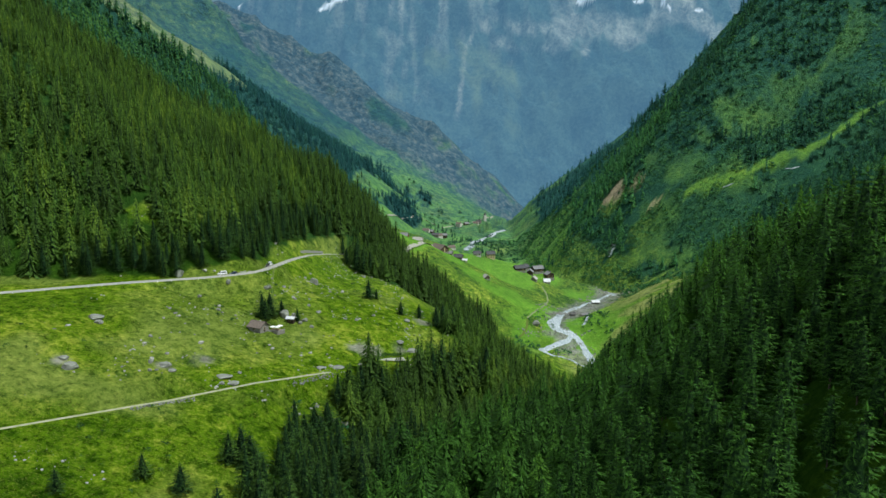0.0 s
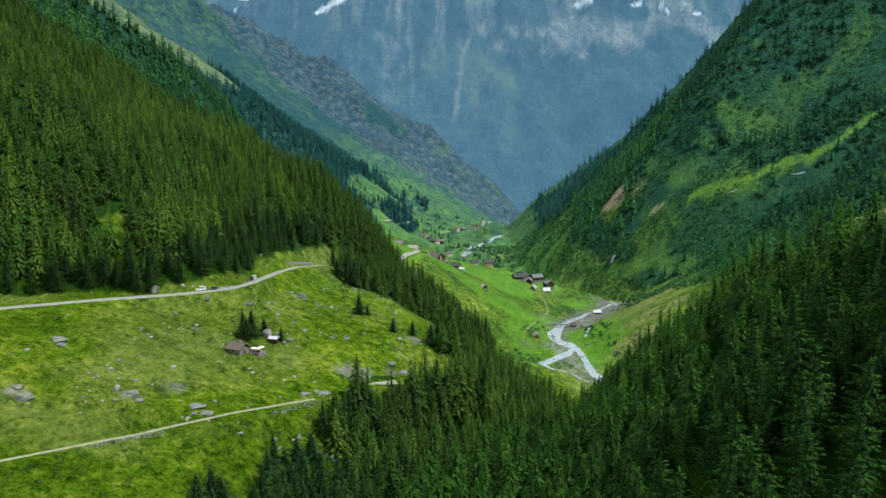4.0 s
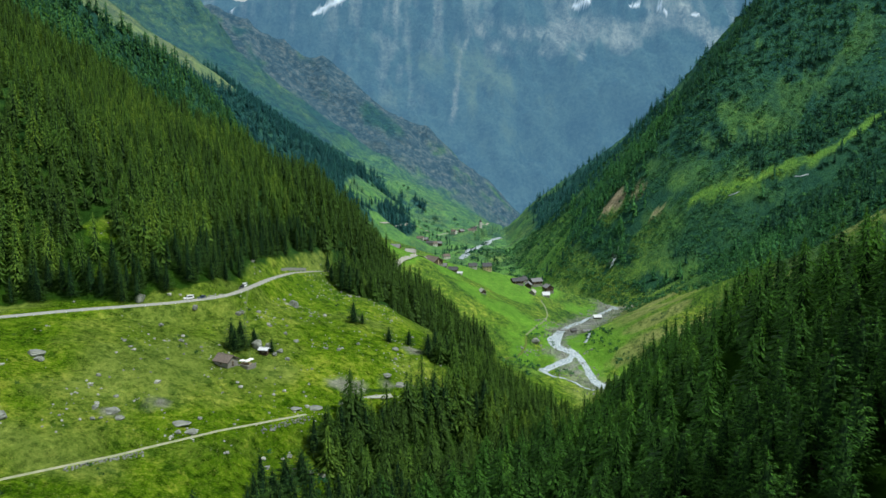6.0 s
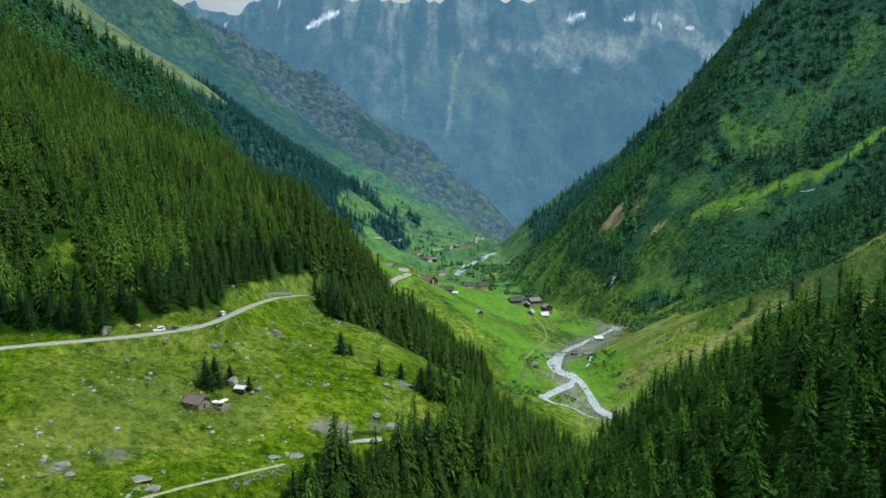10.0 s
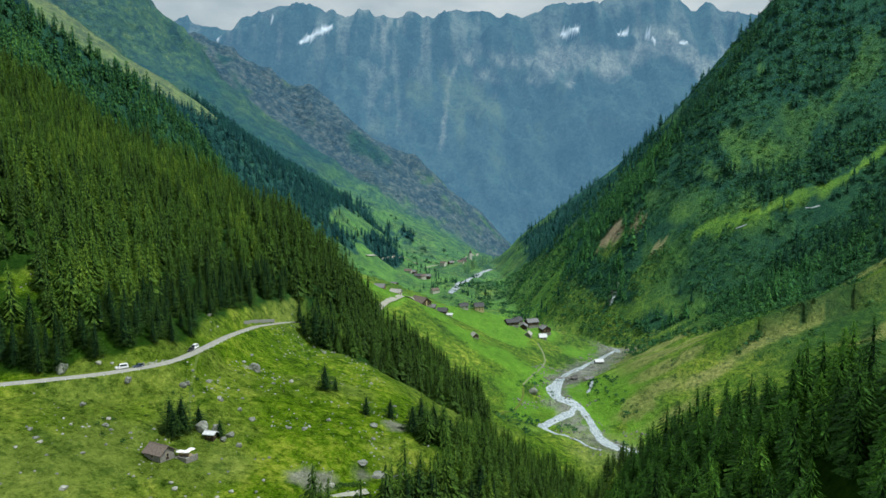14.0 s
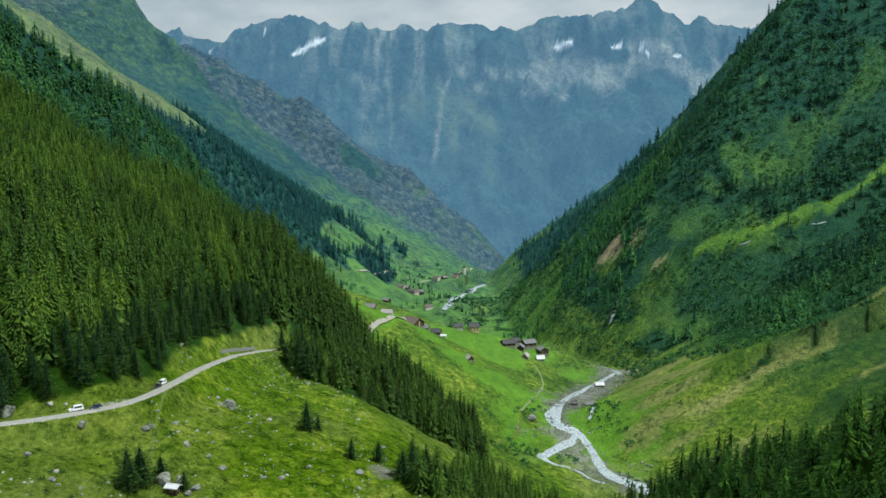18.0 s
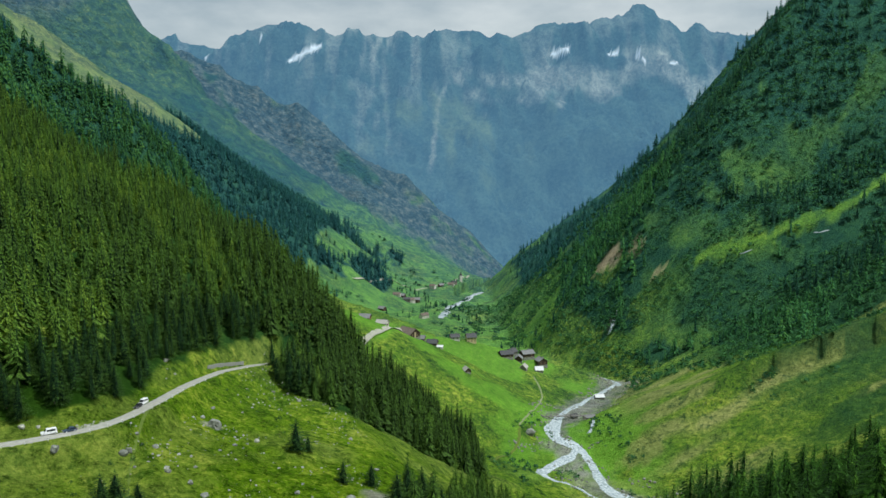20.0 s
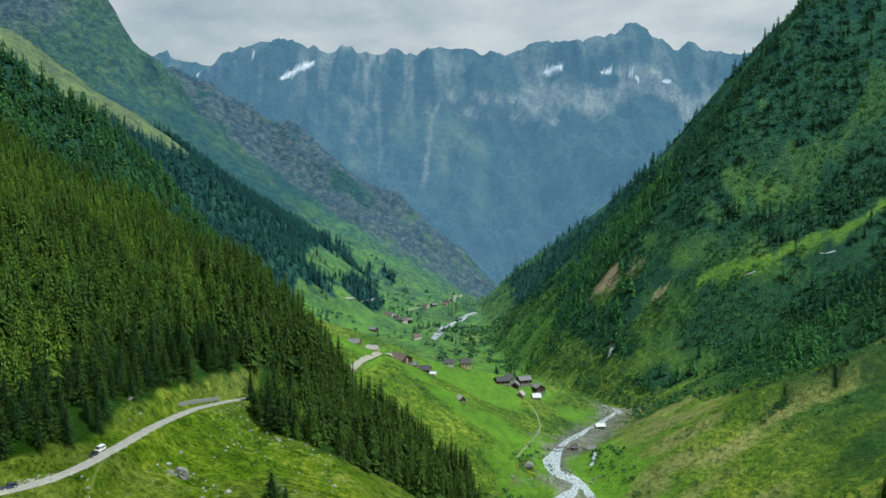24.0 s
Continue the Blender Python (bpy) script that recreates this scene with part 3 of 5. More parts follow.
def sheet():
    cols, ys = 420, [-500.0]
    while ys[-1] < 60:
        ys.append(ys[-1] + 20)
    while ys[-1] < 3640:
        ys.append(ys[-1] + .005 * (ys[-1] + 190))
    ys = np.array(ys)
    w = np.sqrt((.66 * (np.maximum(ys, 0) + 150)) ** 2 + 330 ** 2)
    x = w[:, None] * np.linspace(-1, 1, cols)[None, :]
    y = np.repeat(ys[:, None], cols, 1)
    z = land(x, y)
    i = np.arange(len(ys) * cols).reshape(len(ys), cols)
    f = np.stack([i[:-1, :-1], i[:-1, 1:], i[1:, 1:], i[1:, :-1]], -1).reshape(-1, 4)
    cov, lush, earth, far = cover_masks(x, y, z)
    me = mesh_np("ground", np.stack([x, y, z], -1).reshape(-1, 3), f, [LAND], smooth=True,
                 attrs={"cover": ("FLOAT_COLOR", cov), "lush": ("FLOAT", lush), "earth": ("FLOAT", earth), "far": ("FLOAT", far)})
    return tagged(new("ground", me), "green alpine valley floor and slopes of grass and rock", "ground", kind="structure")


def far_wall():
    xs, ys = np.linspace(-2400, 2600, 440), np.linspace(3560, 4840, 150)
    x, y = np.meshgrid(xs, ys)
    z = np.maximum(wall_far(x, y), -420)
    i = np.arange(x.size).reshape(x.shape)
    f = np.stack([i[:-1, :-1], i[:-1, 1:], i[1:, 1:], i[1:, :-1]], -1).reshape(-1, 4)
    n1, n2 = fbm(x, z * 1.1, 260, 5, 91), fbm(x + .4 * z, z, 80, 5, 93)
    crest = np.interp(x, [c[0] for c in CREST], [c[1] for c in CREST])
    part_up = (z + 420) / (crest + 420)
    n3 = fbm(x * 1.6, z * .35, 90, 4, 97)                      # ribs that run down the face
    shelf = step01(part_up + .05 * n1 + .03 * n2, .66, .71) * (1 - step01(part_up + .06 * n1 + .03 * n2, .79, .86)) * step01(x + 250 * n2, 250, 520) * (1 - step01(x, 1650, 1900))
    # sunlight on the ribs of the face, painted as pale rock
    sunlit_ribs = np.exp(-((x + 200) / 240) ** 2) * step01(part_up, .44, .58) * step01(n3 + .4 * n2, -.15, .5)
    rock = .85 * shelf * np.clip(.8 + .25 * n3 + .3 * n2, .3, 1) + .38 * sunlit_ribs + .3 * step01(part_up + .1 * n1, .70, .86) * step01(n3, -.2, .6)
    d_stream = np.abs(x - np.interp(z, [100, 163, 350, 543, 640], [70, 77, 92, 139, 175]) - 14 * n2)
    rock = np.maximum(rock, .6 * (1 - step01(d_stream, 5, 16)) * step01(z, 120, 200) * (1 - step01(z, 560, 640)))
    snow = 0 * x
    for sx, sz, sa, sb, lean in ((-565, 786, 60, 17, .5), (-640, 745, 45, 12, .5), (807, 803, 34, 9, .2), (770, 790, 16, 8, 0), (1097, 787, 38, 9, .15), (1244, 745, 26, 10, -.6), (1215, 775, 9, 22, -.3), (1413, 733, 30, 9, .3), (-830, 850, 12, 26, .2), (-1130, 760, 20, 18, .4)):
        u, w = x - sx, z - sz - lean * (x - sx)
        snow = np.maximum(snow, 1 - step01(np.hypot(u / sa, w / sb) + .5 * n2 + .3 * n3, .75, 1.05))
    # green slopes, with the sunlit patch painted in
    green = .55 * step01(part_up + .12 * n2, .36, .5) * (1 - step01(part_up + .1 * n2, .62, .72)) * step01(.6 * n1 + .5 * n3 - np.abs(x + 60) / 1100, -.35, .3)
    cov = np.clip(np.stack([snow, rock, green, 1 + 0 * x], -1), 0, 1)
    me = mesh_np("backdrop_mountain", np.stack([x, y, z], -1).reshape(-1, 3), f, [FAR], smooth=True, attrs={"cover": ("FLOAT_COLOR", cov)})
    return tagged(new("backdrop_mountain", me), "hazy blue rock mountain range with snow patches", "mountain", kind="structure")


sheet()
far_wall()

# ---- roads and water ----
def smooth_line(line, step=3.0):
    p = np.array(line, float)
    for _ in range(3):                       # corner cutting
        q = [p[0]]
        for a, b in zip(p[:-1], p[1:]):
            q += [a * .75 + b * .25, a * .25 + b * .75]
        p = np.array(q + [p[-1]])
    s = np.r_[0, np.cumsum(np.hypot(*(p[1:, :2] - p[:-1, :2]).T))]
    t = np.arange(0, s[-1], step)
    return np.stack([np.interp(t, s, p[:, k]) for k in range(p.shape[1])], -1)


def ribbon(name, line, width, material, lift=0.12, across=5, label="", category="", wobble=0.0):
    p = smooth_line(line)
    d = np.gradient(p[:, :2], axis=0)
    d /= np.linalg.norm(d, axis=1, keepdims=True)
    u = np.linspace(-.5, .5, across)
    w = (np.interp(p[:, 1], *width) if isinstance(width, tuple) else np.full(len(p), width)) * (1 + wobble * fbm(p[:, 0], p[:, 1], 18, 3, 5))
    x = p[:, None, 0] + d[:, None, 1] * u * w[:, None]
    y = p[:, None, 1] - d[:, None, 0] * u * w[:, None]
    z = np.maximum(land(x, y), land(x, y).mean(1, keepdims=True)) + lift
    z[:, [0, -1]] -= lift + .15
    i = np.arange(x.size).reshape(x.shape)
    f = np.stack([i[:-1, :-1], i[:-1, 1:], i[1:, 1:], i[1:, :-1]], -1).reshape(-1, 4)[:, ::-1]
    me = mesh_np(name, np.stack([x, y, z], -1).reshape(-1, 3), f, [material], smooth=True)
    return tagged(new(name, me), label, category, kind="structure")


ribbon("road", ROAD, 6.2, ASPHALT, .15, 7, "pale grey asphalt mountain road", "road")
ribbon("gravel_ledge", [(-31, 370), (-27, 372.5), (-22, 376), (-18, 380)], 2.6, GRAVEL_PALE, .15, 5, "short pale gravel ledge under a clipped hedge", "path")
ribbon("gravel_track", TRACK[:-3], 2.6, GRAVEL, .12, 5, "pale grassy gravel farm track", "track")
ribbon("village_road", [(-45, 785), (-37, 800), (-25, 822), (-15, 845), (-12, 862), (-22, 885)], 7.5, GRAVEL_PALE, .15, 5, "pale gravel road to the big barn", "road")
ribbon("village_path", [(112, 884), (113, 866), (115, 847), (108, 820), (98, 794), (88, 770), (82, 757)], 1.7, WORN_PATH, .12, 5, "narrow grey-green gravel path down to the footbridge", "path")
ribbon("meadow_path", [(82, 757), (80, 735), (70, 712), (52, 690)], 2.4, GRASS_PATH, .1, 5, "mown grass path along the slope", "path")
ribbon("foot_trail", [(-97, 452), (-95, 436), (-92, 418), (-88, 404), (-80, 380), (-84, 372)], 1.3, GRASS_PATH, .08, 3, "trodden grass trail from the road to the hut", "path")
ribbon("valley_road", [(-120, 1700), (-70, 1850), (-20, 1960), (70, 2090), (120, 2290), (150, 2400)], 6, GRAVEL_PALE, 1.0, 3, "distant pale valley road", "road")
ribbon("river", [(150, 1005), (190, 960), (204, 919), (186, 890), (171, 872), (150, 842), (132, 822), (119, 793), (108, 767), (110, 752), (122, 740), (127, 728), (128, 712), (129, 696), (128, 677), (131, 663), (139, 652), (152, 646), (150, 620), (132, 598)], ([600, 650, 665, 700, 730, 760, 790, 815, 850, 890, 960], [8, 10, 7, 6, 10, 12, 8, 6, 4, 5, 7]), WATER, .25, 11, "white rushing mountain river over stones", "river", .45)
ribbon("river_branch", [(124, 736), (116, 722), (106, 712), (95, 703), (87, 690), (98, 682), (108, 672), (116, 660), (126, 648)], ([645, 680, 690, 705, 736], [2.5, 2.5, 6, 6.5, 8]), WATER, .22, 9, "side branch of the white mountain river", "river", .5)
ribbon("river_pool", [(146, 783), (143, 770), (137, 757)], 3.5, WATER, .2, 5, "small still side pool by the river", "water", .5)
ribbon("far_river", [(45, 1560), (58, 1680), (76, 1790), (118, 1890), (150, 1960)], 12, WATER, 1.2, 5, "distant pale river in the valley", "river", .5)
ribbon("gorge_stream", [(-60, 225), (-46, 270), (-38, 310), (-8, 345), (30, 378)], 3.2, WATER, .3, 5, "white stream in the wooded gorge", "stream", .5)
ribbon("waterfall", [(238, 1075), (231, 1061), (226, 1052), (220, 1044)], 3.4, WATER, .6, 5, "thin white waterfall on the wooded slope", "waterfall", .5)
ribbon("slope_stream", [(350, 999), (354, 997), (358, 995), (361, 994)], .9, WATER, .5, 5, "white stream crossing the sloping meadow", "stream", .6)
ribbon("slope_stream", [(418, 977), (424, 975), (429, 975), (434, 974)], .8, WATER, .5, 5, "white stream among shrubs on the slope", "stream", .6)

# ---- trees ----
def trunk_and_core(v, f, k, nn, h, bare, core, reach, rng, girth=.012):
    def rings(levels, n, mat, shape):
        b = len(v)
        for i, t in enumerate(levels):
            for j in range(n):
                a = 2 * math.pi * (j + .5 * (i % 2)) / n
                q, z = shape(t, a)
                v.append((q * math.cos(a), q * math.sin(a), z))
                nn.append((math.cos(a), math.sin(a), .35))
        for i in range(len(levels) - 1):
            for j in range(n):
                p, q = b + i * n + j, b + i * n + (j + 1) % n
                f.extend([(p, q, q + n), (p, q + n, p + n)])
                k.extend([mat, mat])
    if core > 4:
        rings((0, .5, 1), 5, 0, lambda t, a: (h * (girth - girth * .8 * t), -.8 + t * h * .93))
    else:
        rings((0, 1), 3, 0, lambda t, a: (h * (girth - girth * .5 * t), -.8 + t * h * .3))
    rings((.03, .3, .62, .95) if core > 4 else (.03, .9), core, 2, lambda t, a: ((.42 if core > 4 else .3) * reach(t, a) * rng.uniform(.6, 1.2), h * (bare + (.93 - bare) * t)))


def spray(v, f, k, nn, tri, n):
    """One pointed spray of needles, turned to its outer side."""
    p = np.array(tri)
    if np.dot(np.cross(p[1] - p[0], p[2] - p[0]), n) < 0:
        tri = tri[::-1]
    b = len(v)
    v.extend(tri)
    nn.extend([tuple(n / np.linalg.norm(n))] * 3)
    f.append((b, b + 1, b + 2))
    k.append(1)


def conifer(seed, h, r, whorls, arms, twigs, droop=.3, curl=.2, bare=.1, full=.8, ragged=.25, core=7):
    """A conifer of whorled branches, each a feather of pointed sprays: verts, faces, 0 bark / 1 needles / 2 inner crown, normals."""
    rng = np.random.default_rng(seed)
    v, f, k, nn = [], [], [], []
    lump = rng.uniform(0, 6.28, 4)

    def reach(t, a):
        uneven = 1 + ragged * (.6 * math.sin(2 * a + lump[0] + 5 * t) + .5 * math.sin(3 * a + lump[1] - 9 * t) + .5 * math.sin(17 * t + lump[2] + a))
        return (r * (1 - t) ** full * uneven + .12) * min(1, .55 + 4 * t)
    trunk_and_core(v, f, k, nn, h, bare, core, reach, rng)
    for i in range(whorls):
        t = (i + rng.uniform(.1, .9)) / whorls
        count = max(3, round(arms * (1 - .45 * t)))
        for j in range(count):
            a = 2 * math.pi * (j + rng.uniform(-.32, .32)) / count + i * 1.1
            z = h * (bare + (1 - bare) * t) + rng.uniform(-.3, .3)
            le = reach(t, a) * rng.uniform(.68, 1.15)
            c, s = math.cos(a), math.sin(a)
            dr, cu = droop * rng.uniform(.5, 1.5), curl * rng.uniform(.5, 1.5)
            steps = max(2, round(twigs * (.35 + .65 * le / r)))
            unit = le / steps

            def at(u):
                return np.array([le * u * c, le * u * s, z - dr * le * u + cu * le * u * u])
            for q in range(steps):
                u = .22 + .78 * (q + rng.uniform(.2, .8)) / steps
                for side in (-1, 1):
                    turn = a + side * rng.uniform(.5, 1.1)
                    size = unit * rng.uniform(.8, 1.5) * (1.25 - .6 * u) + .16
                    base = at(u)
                    tip = base + np.array([size * math.cos(turn), size * math.sin(turn), -size * rng.uniform(.05, .55) * (1 + droop)])
                    w = size * rng.uniform(.13, .24)
                    n = np.array([c * .8, s * .8, .62]) + rng.normal(0, .28, 3)
                    spray(v, f, k, nn, [tuple(base + np.array([c * w, s * w, .06])), tuple(base - np.array([c * w, s * w, .06])), tuple(tip)], n)
            e, w = at(1.0), unit * .3 + .05
            n = np.array([c, s, .5]) + rng.normal(0, .25, 3)
            spray(v, f, k, nn, [tuple(at(.7) + np.array([-s * w, c * w, 0])), tuple(at(.7) - np.array([-s * w, c * w, 0])), tuple(e + (e - at(.8)) * .5)], n)
    for j in range(3):                                             # leader
        a = j * 2.1
        spray(v, f, k, nn, [(.3 * math.cos(a), .3 * math.sin(a), h * .955), (.3 * math.cos(a + 1.5), .3 * math.sin(a + 1.5), h * .955), (0, 0, h * 1.02)], np.array([math.cos(a + .7), math.sin(a + .7), .4]))
    return np.array(v, np.float32), np.array(f, np.int32), np.array(k, np.int32), np.array(nn, np.float32)


def far_conifer(seed, h, r, tiers, points, droop=.35, bare=.05, full=.85, ragged=.2):
    """A conifer seen from afar: tier upon tier of pointed, drooping branches."""
    rng = np.random.default_rng(seed)
    v, f, k, nn = [], [], [], []
    lump = rng.uniform(0, 6.28, 3)

    def reach(t, a):
        return r * (1 - t) ** full * (1 + ragged * (math.sin(2 * a + lump[0] + 5 * t) + .6 * math.sin(9 * t + lump[1]))) + .15
    trunk_and_core(v, f, k, nn, h, bare, 4, reach, rng)
    gap = h * (1 - bare) / tiers
    for i in range(tiers):
        t = i / tiers
        for j in range(points):
            z = h * bare + gap * (i + rng.uniform(-.2, .2))
            a = 2 * math.pi * (j + rng.uniform(-.3, .3) + .5 * (i % 2)) / points
            le = reach(t, a) * rng.uniform(.7, 1.2)
            w = le * math.tan(math.pi / points) * rng.uniform(.3, .55)
            q, c, d = .38 * le, math.cos(a), math.sin(a)
            top, low = z + gap * rng.uniform(.4, .8), z - droop * le * rng.uniform(.3, 1.1)
            n = np.array([c, d, .6]) + rng.normal(0, .2, 3)
            if rng.uniform() < .5:
                spray(v, f, k, nn, [(q * c - w * d, q * d + w * c, top), (q * c + w * d, q * d - w * c, top), (le * c, le * d, low)], n)
            else:
                spray(v, f, k, nn, [(q * .4 * c, q * .4 * d, top), (.9 * le * c - 1.3 * w * d, .9 * le * d + 1.3 * w * c, low), (.9 * le * c + 1.3 * w * d, .9 * le * d - 1.3 * w * c, low + .2 * gap)], n)
    for a in (0, 2.1, 4.2):
        spray(v, f, k, nn, [(.4 * math.cos(a), .4 * math.sin(a), h * .9), (.4 * math.cos(a + 2.1), .4 * math.sin(a + 2.1), h * .9), (0, 0, h * 1.03)], np.array([math.cos(a + 1), math.sin(a + 1), .4]))
    return np.array(v, np.float32), np.array(f, np.int32), np.array(k, np.int32), np.array(nn, np.float32)


def shrub(seed, leaves, r=1.6, h=1.5):
    """A low rounded bush of leaf clumps with a ragged outline."""
    rng = np.random.default_rng(seed)
    v, f = [], []
    for _ in range(leaves):
        a, e = rng.uniform(0, 6.28), rng.uniform(0, 1.45)
        d = rng.uniform(.72, 1.1)
        p = np.array([r * d * math.cos(a) * math.cos(e), r * d * math.sin(a) * math.cos(e), h * d * math.sin(e) + .05])
        n = rng.normal(0, 1, (3, 3)) * r * .25
        b = len(v)
        v.extend([tuple(p + n[0]), tuple(p + n[1]), tuple(p + n[2])])
        out = np.dot(np.cross(n[1] - n[0], n[2] - n[0]), p + np.array([0, 0, .6 * h])) > 0
        f.append((b, b + 1, b + 2) if out else (b + 2, b + 1, b))
    v = np.array(v, np.float32)
    v[:, 2] = np.maximum(v[:, 2], -.3)
    n = v + np.array([0, 0, .5 * h])
    return v, np.array(f, np.int32), np.ones(len(f), np.int32), (n / np.linalg.norm(n, axis=1, keepdims=True)).astype(np.float32)


def scatter(x0, x1, y0, y1, gap, keep, seed):
    """Places on a shaken grid where keep(x, y) holds."""
    rng = np.random.default_rng(seed)
    x, y = np.meshgrid(np.arange(x0, x1, gap), np.arange(y0, y1, gap))
    x, y = (x + rng.uniform(-.48, .48, x.shape) * gap).ravel(), (y + rng.uniform(-.48, .48, y.shape) * gap).ravel()
    ok = keep(x, y) & (rng.uniform(0, 1, x.shape) > .1)
    return x[ok], y[ok]


def forest(name, x, y, kinds, size, spread, mats, seed, label, category="forest", lean=.02, sink=0.0, shaded=0.0):
    """Many trees in one object."""
    rng = np.random.default_rng(seed)
    z = land(x, y) - sink
    vs, fs, ks, ts, ns, n = [], [], [], [], [], 0
    which = rng.integers(0, len(kinds), len(x))
    sc = np.clip(rng.normal(1, spread, len(x)), .45, 1.5) * size
    # painted shade, where given, lowers the tone
    turn, tone = rng.uniform(0, 6.28, len(x)), np.clip(rng.normal(.45, .28, len(x)) + .35 * fbm(x, y, 45, 3, seed) - shaded, 0, 1)
    for kind, (v, f, k, nn) in enumerate(kinds):
        at = np.where(which == kind)[0]
        if not len(at):
            continue
        c, s = np.cos(turn[at])[:, None], np.sin(turn[at])[:, None]
        wide = sc[at][:, None] * rng.uniform(.85, 1.2, len(at))[:, None]
        lx, ly = rng.normal(0, lean, len(at))[:, None], rng.normal(0, lean, len(at))[:, None]
        px = (v[None, :, 0] * c - v[None, :, 1] * s) * wide + x[at][:, None] + lx * v[None, :, 2]
        py = (v[None, :, 0] * s + v[None, :, 1] * c) * wide + y[at][:, None] + ly * v[None, :, 2]
        pz = v[None, :, 2] * sc[at][:, None] + z[at][:, None]
        vs.append(np.stack([px, py, pz], -1).reshape(-1, 3))
        fs.append((f[None] + n + (np.arange(len(at)) * len(v))[:, None, None]).reshape(-1, 3))
        ks.append(np.tile(k, len(at)))
        ts.append(np.repeat(tone[at], len(v)))
        ns.append(np.stack([nn[None, :, 0] * c - nn[None, :, 1] * s, nn[None, :, 0] * s + nn[None, :, 1] * c, np.repeat(nn[None, :, 2], len(at), 0)], -1).reshape(-1, 3))
        n += len(at) * len(v)
    me = mesh_np(name, np.concatenate(vs), np.concatenate(fs), mats, np.concatenate(ks), True,
                 attrs={"tone": ("FLOAT", np.concatenate(ts)), "custom_normal": ("FLOAT_VECTOR", np.concatenate(ns))})
    return tagged(new(name, me), label, category, kind="stuff")


SPRUCE_NEAR = [conifer(s, 20, 5.6, 22, 8, 6, .36, .2, .03, .8, .16) for s in range(5)]
LARCH_NEAR = [conifer(s + 10, 20, 5.4, 20, 7, 6, .06, .05, .1, .62, .34) for s in range(6)]
SPRUCE_MID = [far_conifer(s + 20, 20, 5.4, 15, 13, .3, .03, .8) for s in range(6)]
LARCH_MID = [far_conifer(s + 30, 20, 5.0, 15, 12, .22, .06, .64, .3) for s in range(6)]
SPRUCE_FAR = [far_conifer(s + 40, 20, 4.9, 12, 11, .3, .03, .76, .16) for s in range(8)]
TINY = [far_conifer(s + 60, 13, 3.6, 6, 6, .3, .03, .68, .3) for s in range(6)]
BUSH = [shrub(s, 30) for s in range(5)]


def split_tree(name, data, needles, tone):
    """A tree as an empty with trunk and crown."""
    v, f, k, nn = data
    root = new(name)
    for piece, code, mat in (("trunk", 0, BARK), ("crown", 1, needles), ("inner_crown", 2, LARCH_SHADED_CORE if needles is LARCH else SHADED_CORE)):
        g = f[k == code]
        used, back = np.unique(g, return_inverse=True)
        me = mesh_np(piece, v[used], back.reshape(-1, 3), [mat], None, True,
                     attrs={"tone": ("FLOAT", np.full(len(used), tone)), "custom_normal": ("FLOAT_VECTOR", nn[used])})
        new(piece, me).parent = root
    return root


def stand(kinds, spots, seed, name, needles, label, group, size=1.0, spread=.18):
    """Single trees, each an object with its parts."""
    rng = np.random.default_rng(seed)
    first = []
    for n, (x, y, *own) in enumerate(spots):
        s = own[0] / 20 if own else float(np.clip(rng.normal(1, spread), .5, 1.5) * (size if size else grown(x, y)))
        m = Matrix.LocRotScale((x, y, ground_z(x, y) - .2), Euler((rng.normal(0, .015), rng.normal(0, .015), rng.uniform(0, 6.28))), None)
        if len(first) < len(kinds):
            t = split_tree(name, kinds[n % len(kinds)], needles, rng.uniform(.25, .7) if needles is LARCH else rng.uniform(.05, .35))
            tagged(t, label, "tree", group)
            first.append(t)
            t.matrix_basis = m
        else:
            t = copy_thing(first[n % len(kinds)], m)
        wide = s * ((1.6 if own[0] < 15.5 else 1.2) if own else 1)
        t.scale = (wide, wide, s)


def wood_at(x, y):
    return (forest_mask(x, y) > .5) & (np.abs(x) < .64 * y + 45)


def road_edge(x, y):
    return (off_line(x, y, ROAD)[0] < 30) & (x < -60)


def grown(x, y):
    """Trees of the gorge get lower down the valley."""
    low = np.interp(y, [120, 230, 320, 420, 560], [.95, .86, .8, .75, .6]) + 0 * x
    return np.where((x < 30) & (y < 420), np.maximum(low, .88), np.where((x < 110) & (y > 440), np.minimum(low, .66), low))


# woods that nobody could count; the front rows stand as single trees further down
def nearest(x, y, ok, n, px, py):
    """The n places of those that are nearest to a spot of the plan, and the rest."""
    d = np.where(ok, np.hypot(x - px, y - py), 1e9)
    pick = np.zeros(len(x), bool)
    pick[np.argsort(d)[:min(n, int(ok.sum()))]] = True
    return pick


fx, fy = scatter(-430, 60, 330, 800, 6.2, lambda x, y: wood_at(x, y) & (x < np.where(y < 560, -80, 60)), 1)
front = nearest(fx, fy, road_edge(fx, fy), 115, -120, 410)
# shade on the wooded nose painted in as a darker needle tone
forest("spruce_forest", fx[~front], fy[~front], SPRUCE_FAR, np.where((fx > -112) & (fy > 560), .95, .84)[~front], .2, [BARK, SPRUCE, SHADED_CORE], 5, "dense green spruce forest on the slope above the road", shaded=(.7 * step01(fx + .35 * (fy - 560), -95, -60))[~front])
edge_spots = list(zip(fx[front], fy[front]))
gx, gy = scatter(-80, 420, 100, 640, 7.2, lambda x, y: wood_at(x, y) & (x > -90) & (y < 640) & ~((x < 40) & (y > 575)), 2)
ex, ey = scatter(-70, 60, 240, 600, 8.0, lambda x, y: wood_at(x, y) & (x < np.interp(y, [g[1] for g in GORGE], [g[0] for g in GORGE]) + 14), 44)
gx, gy = np.r_[gx, ex], np.r_[gy, ey]
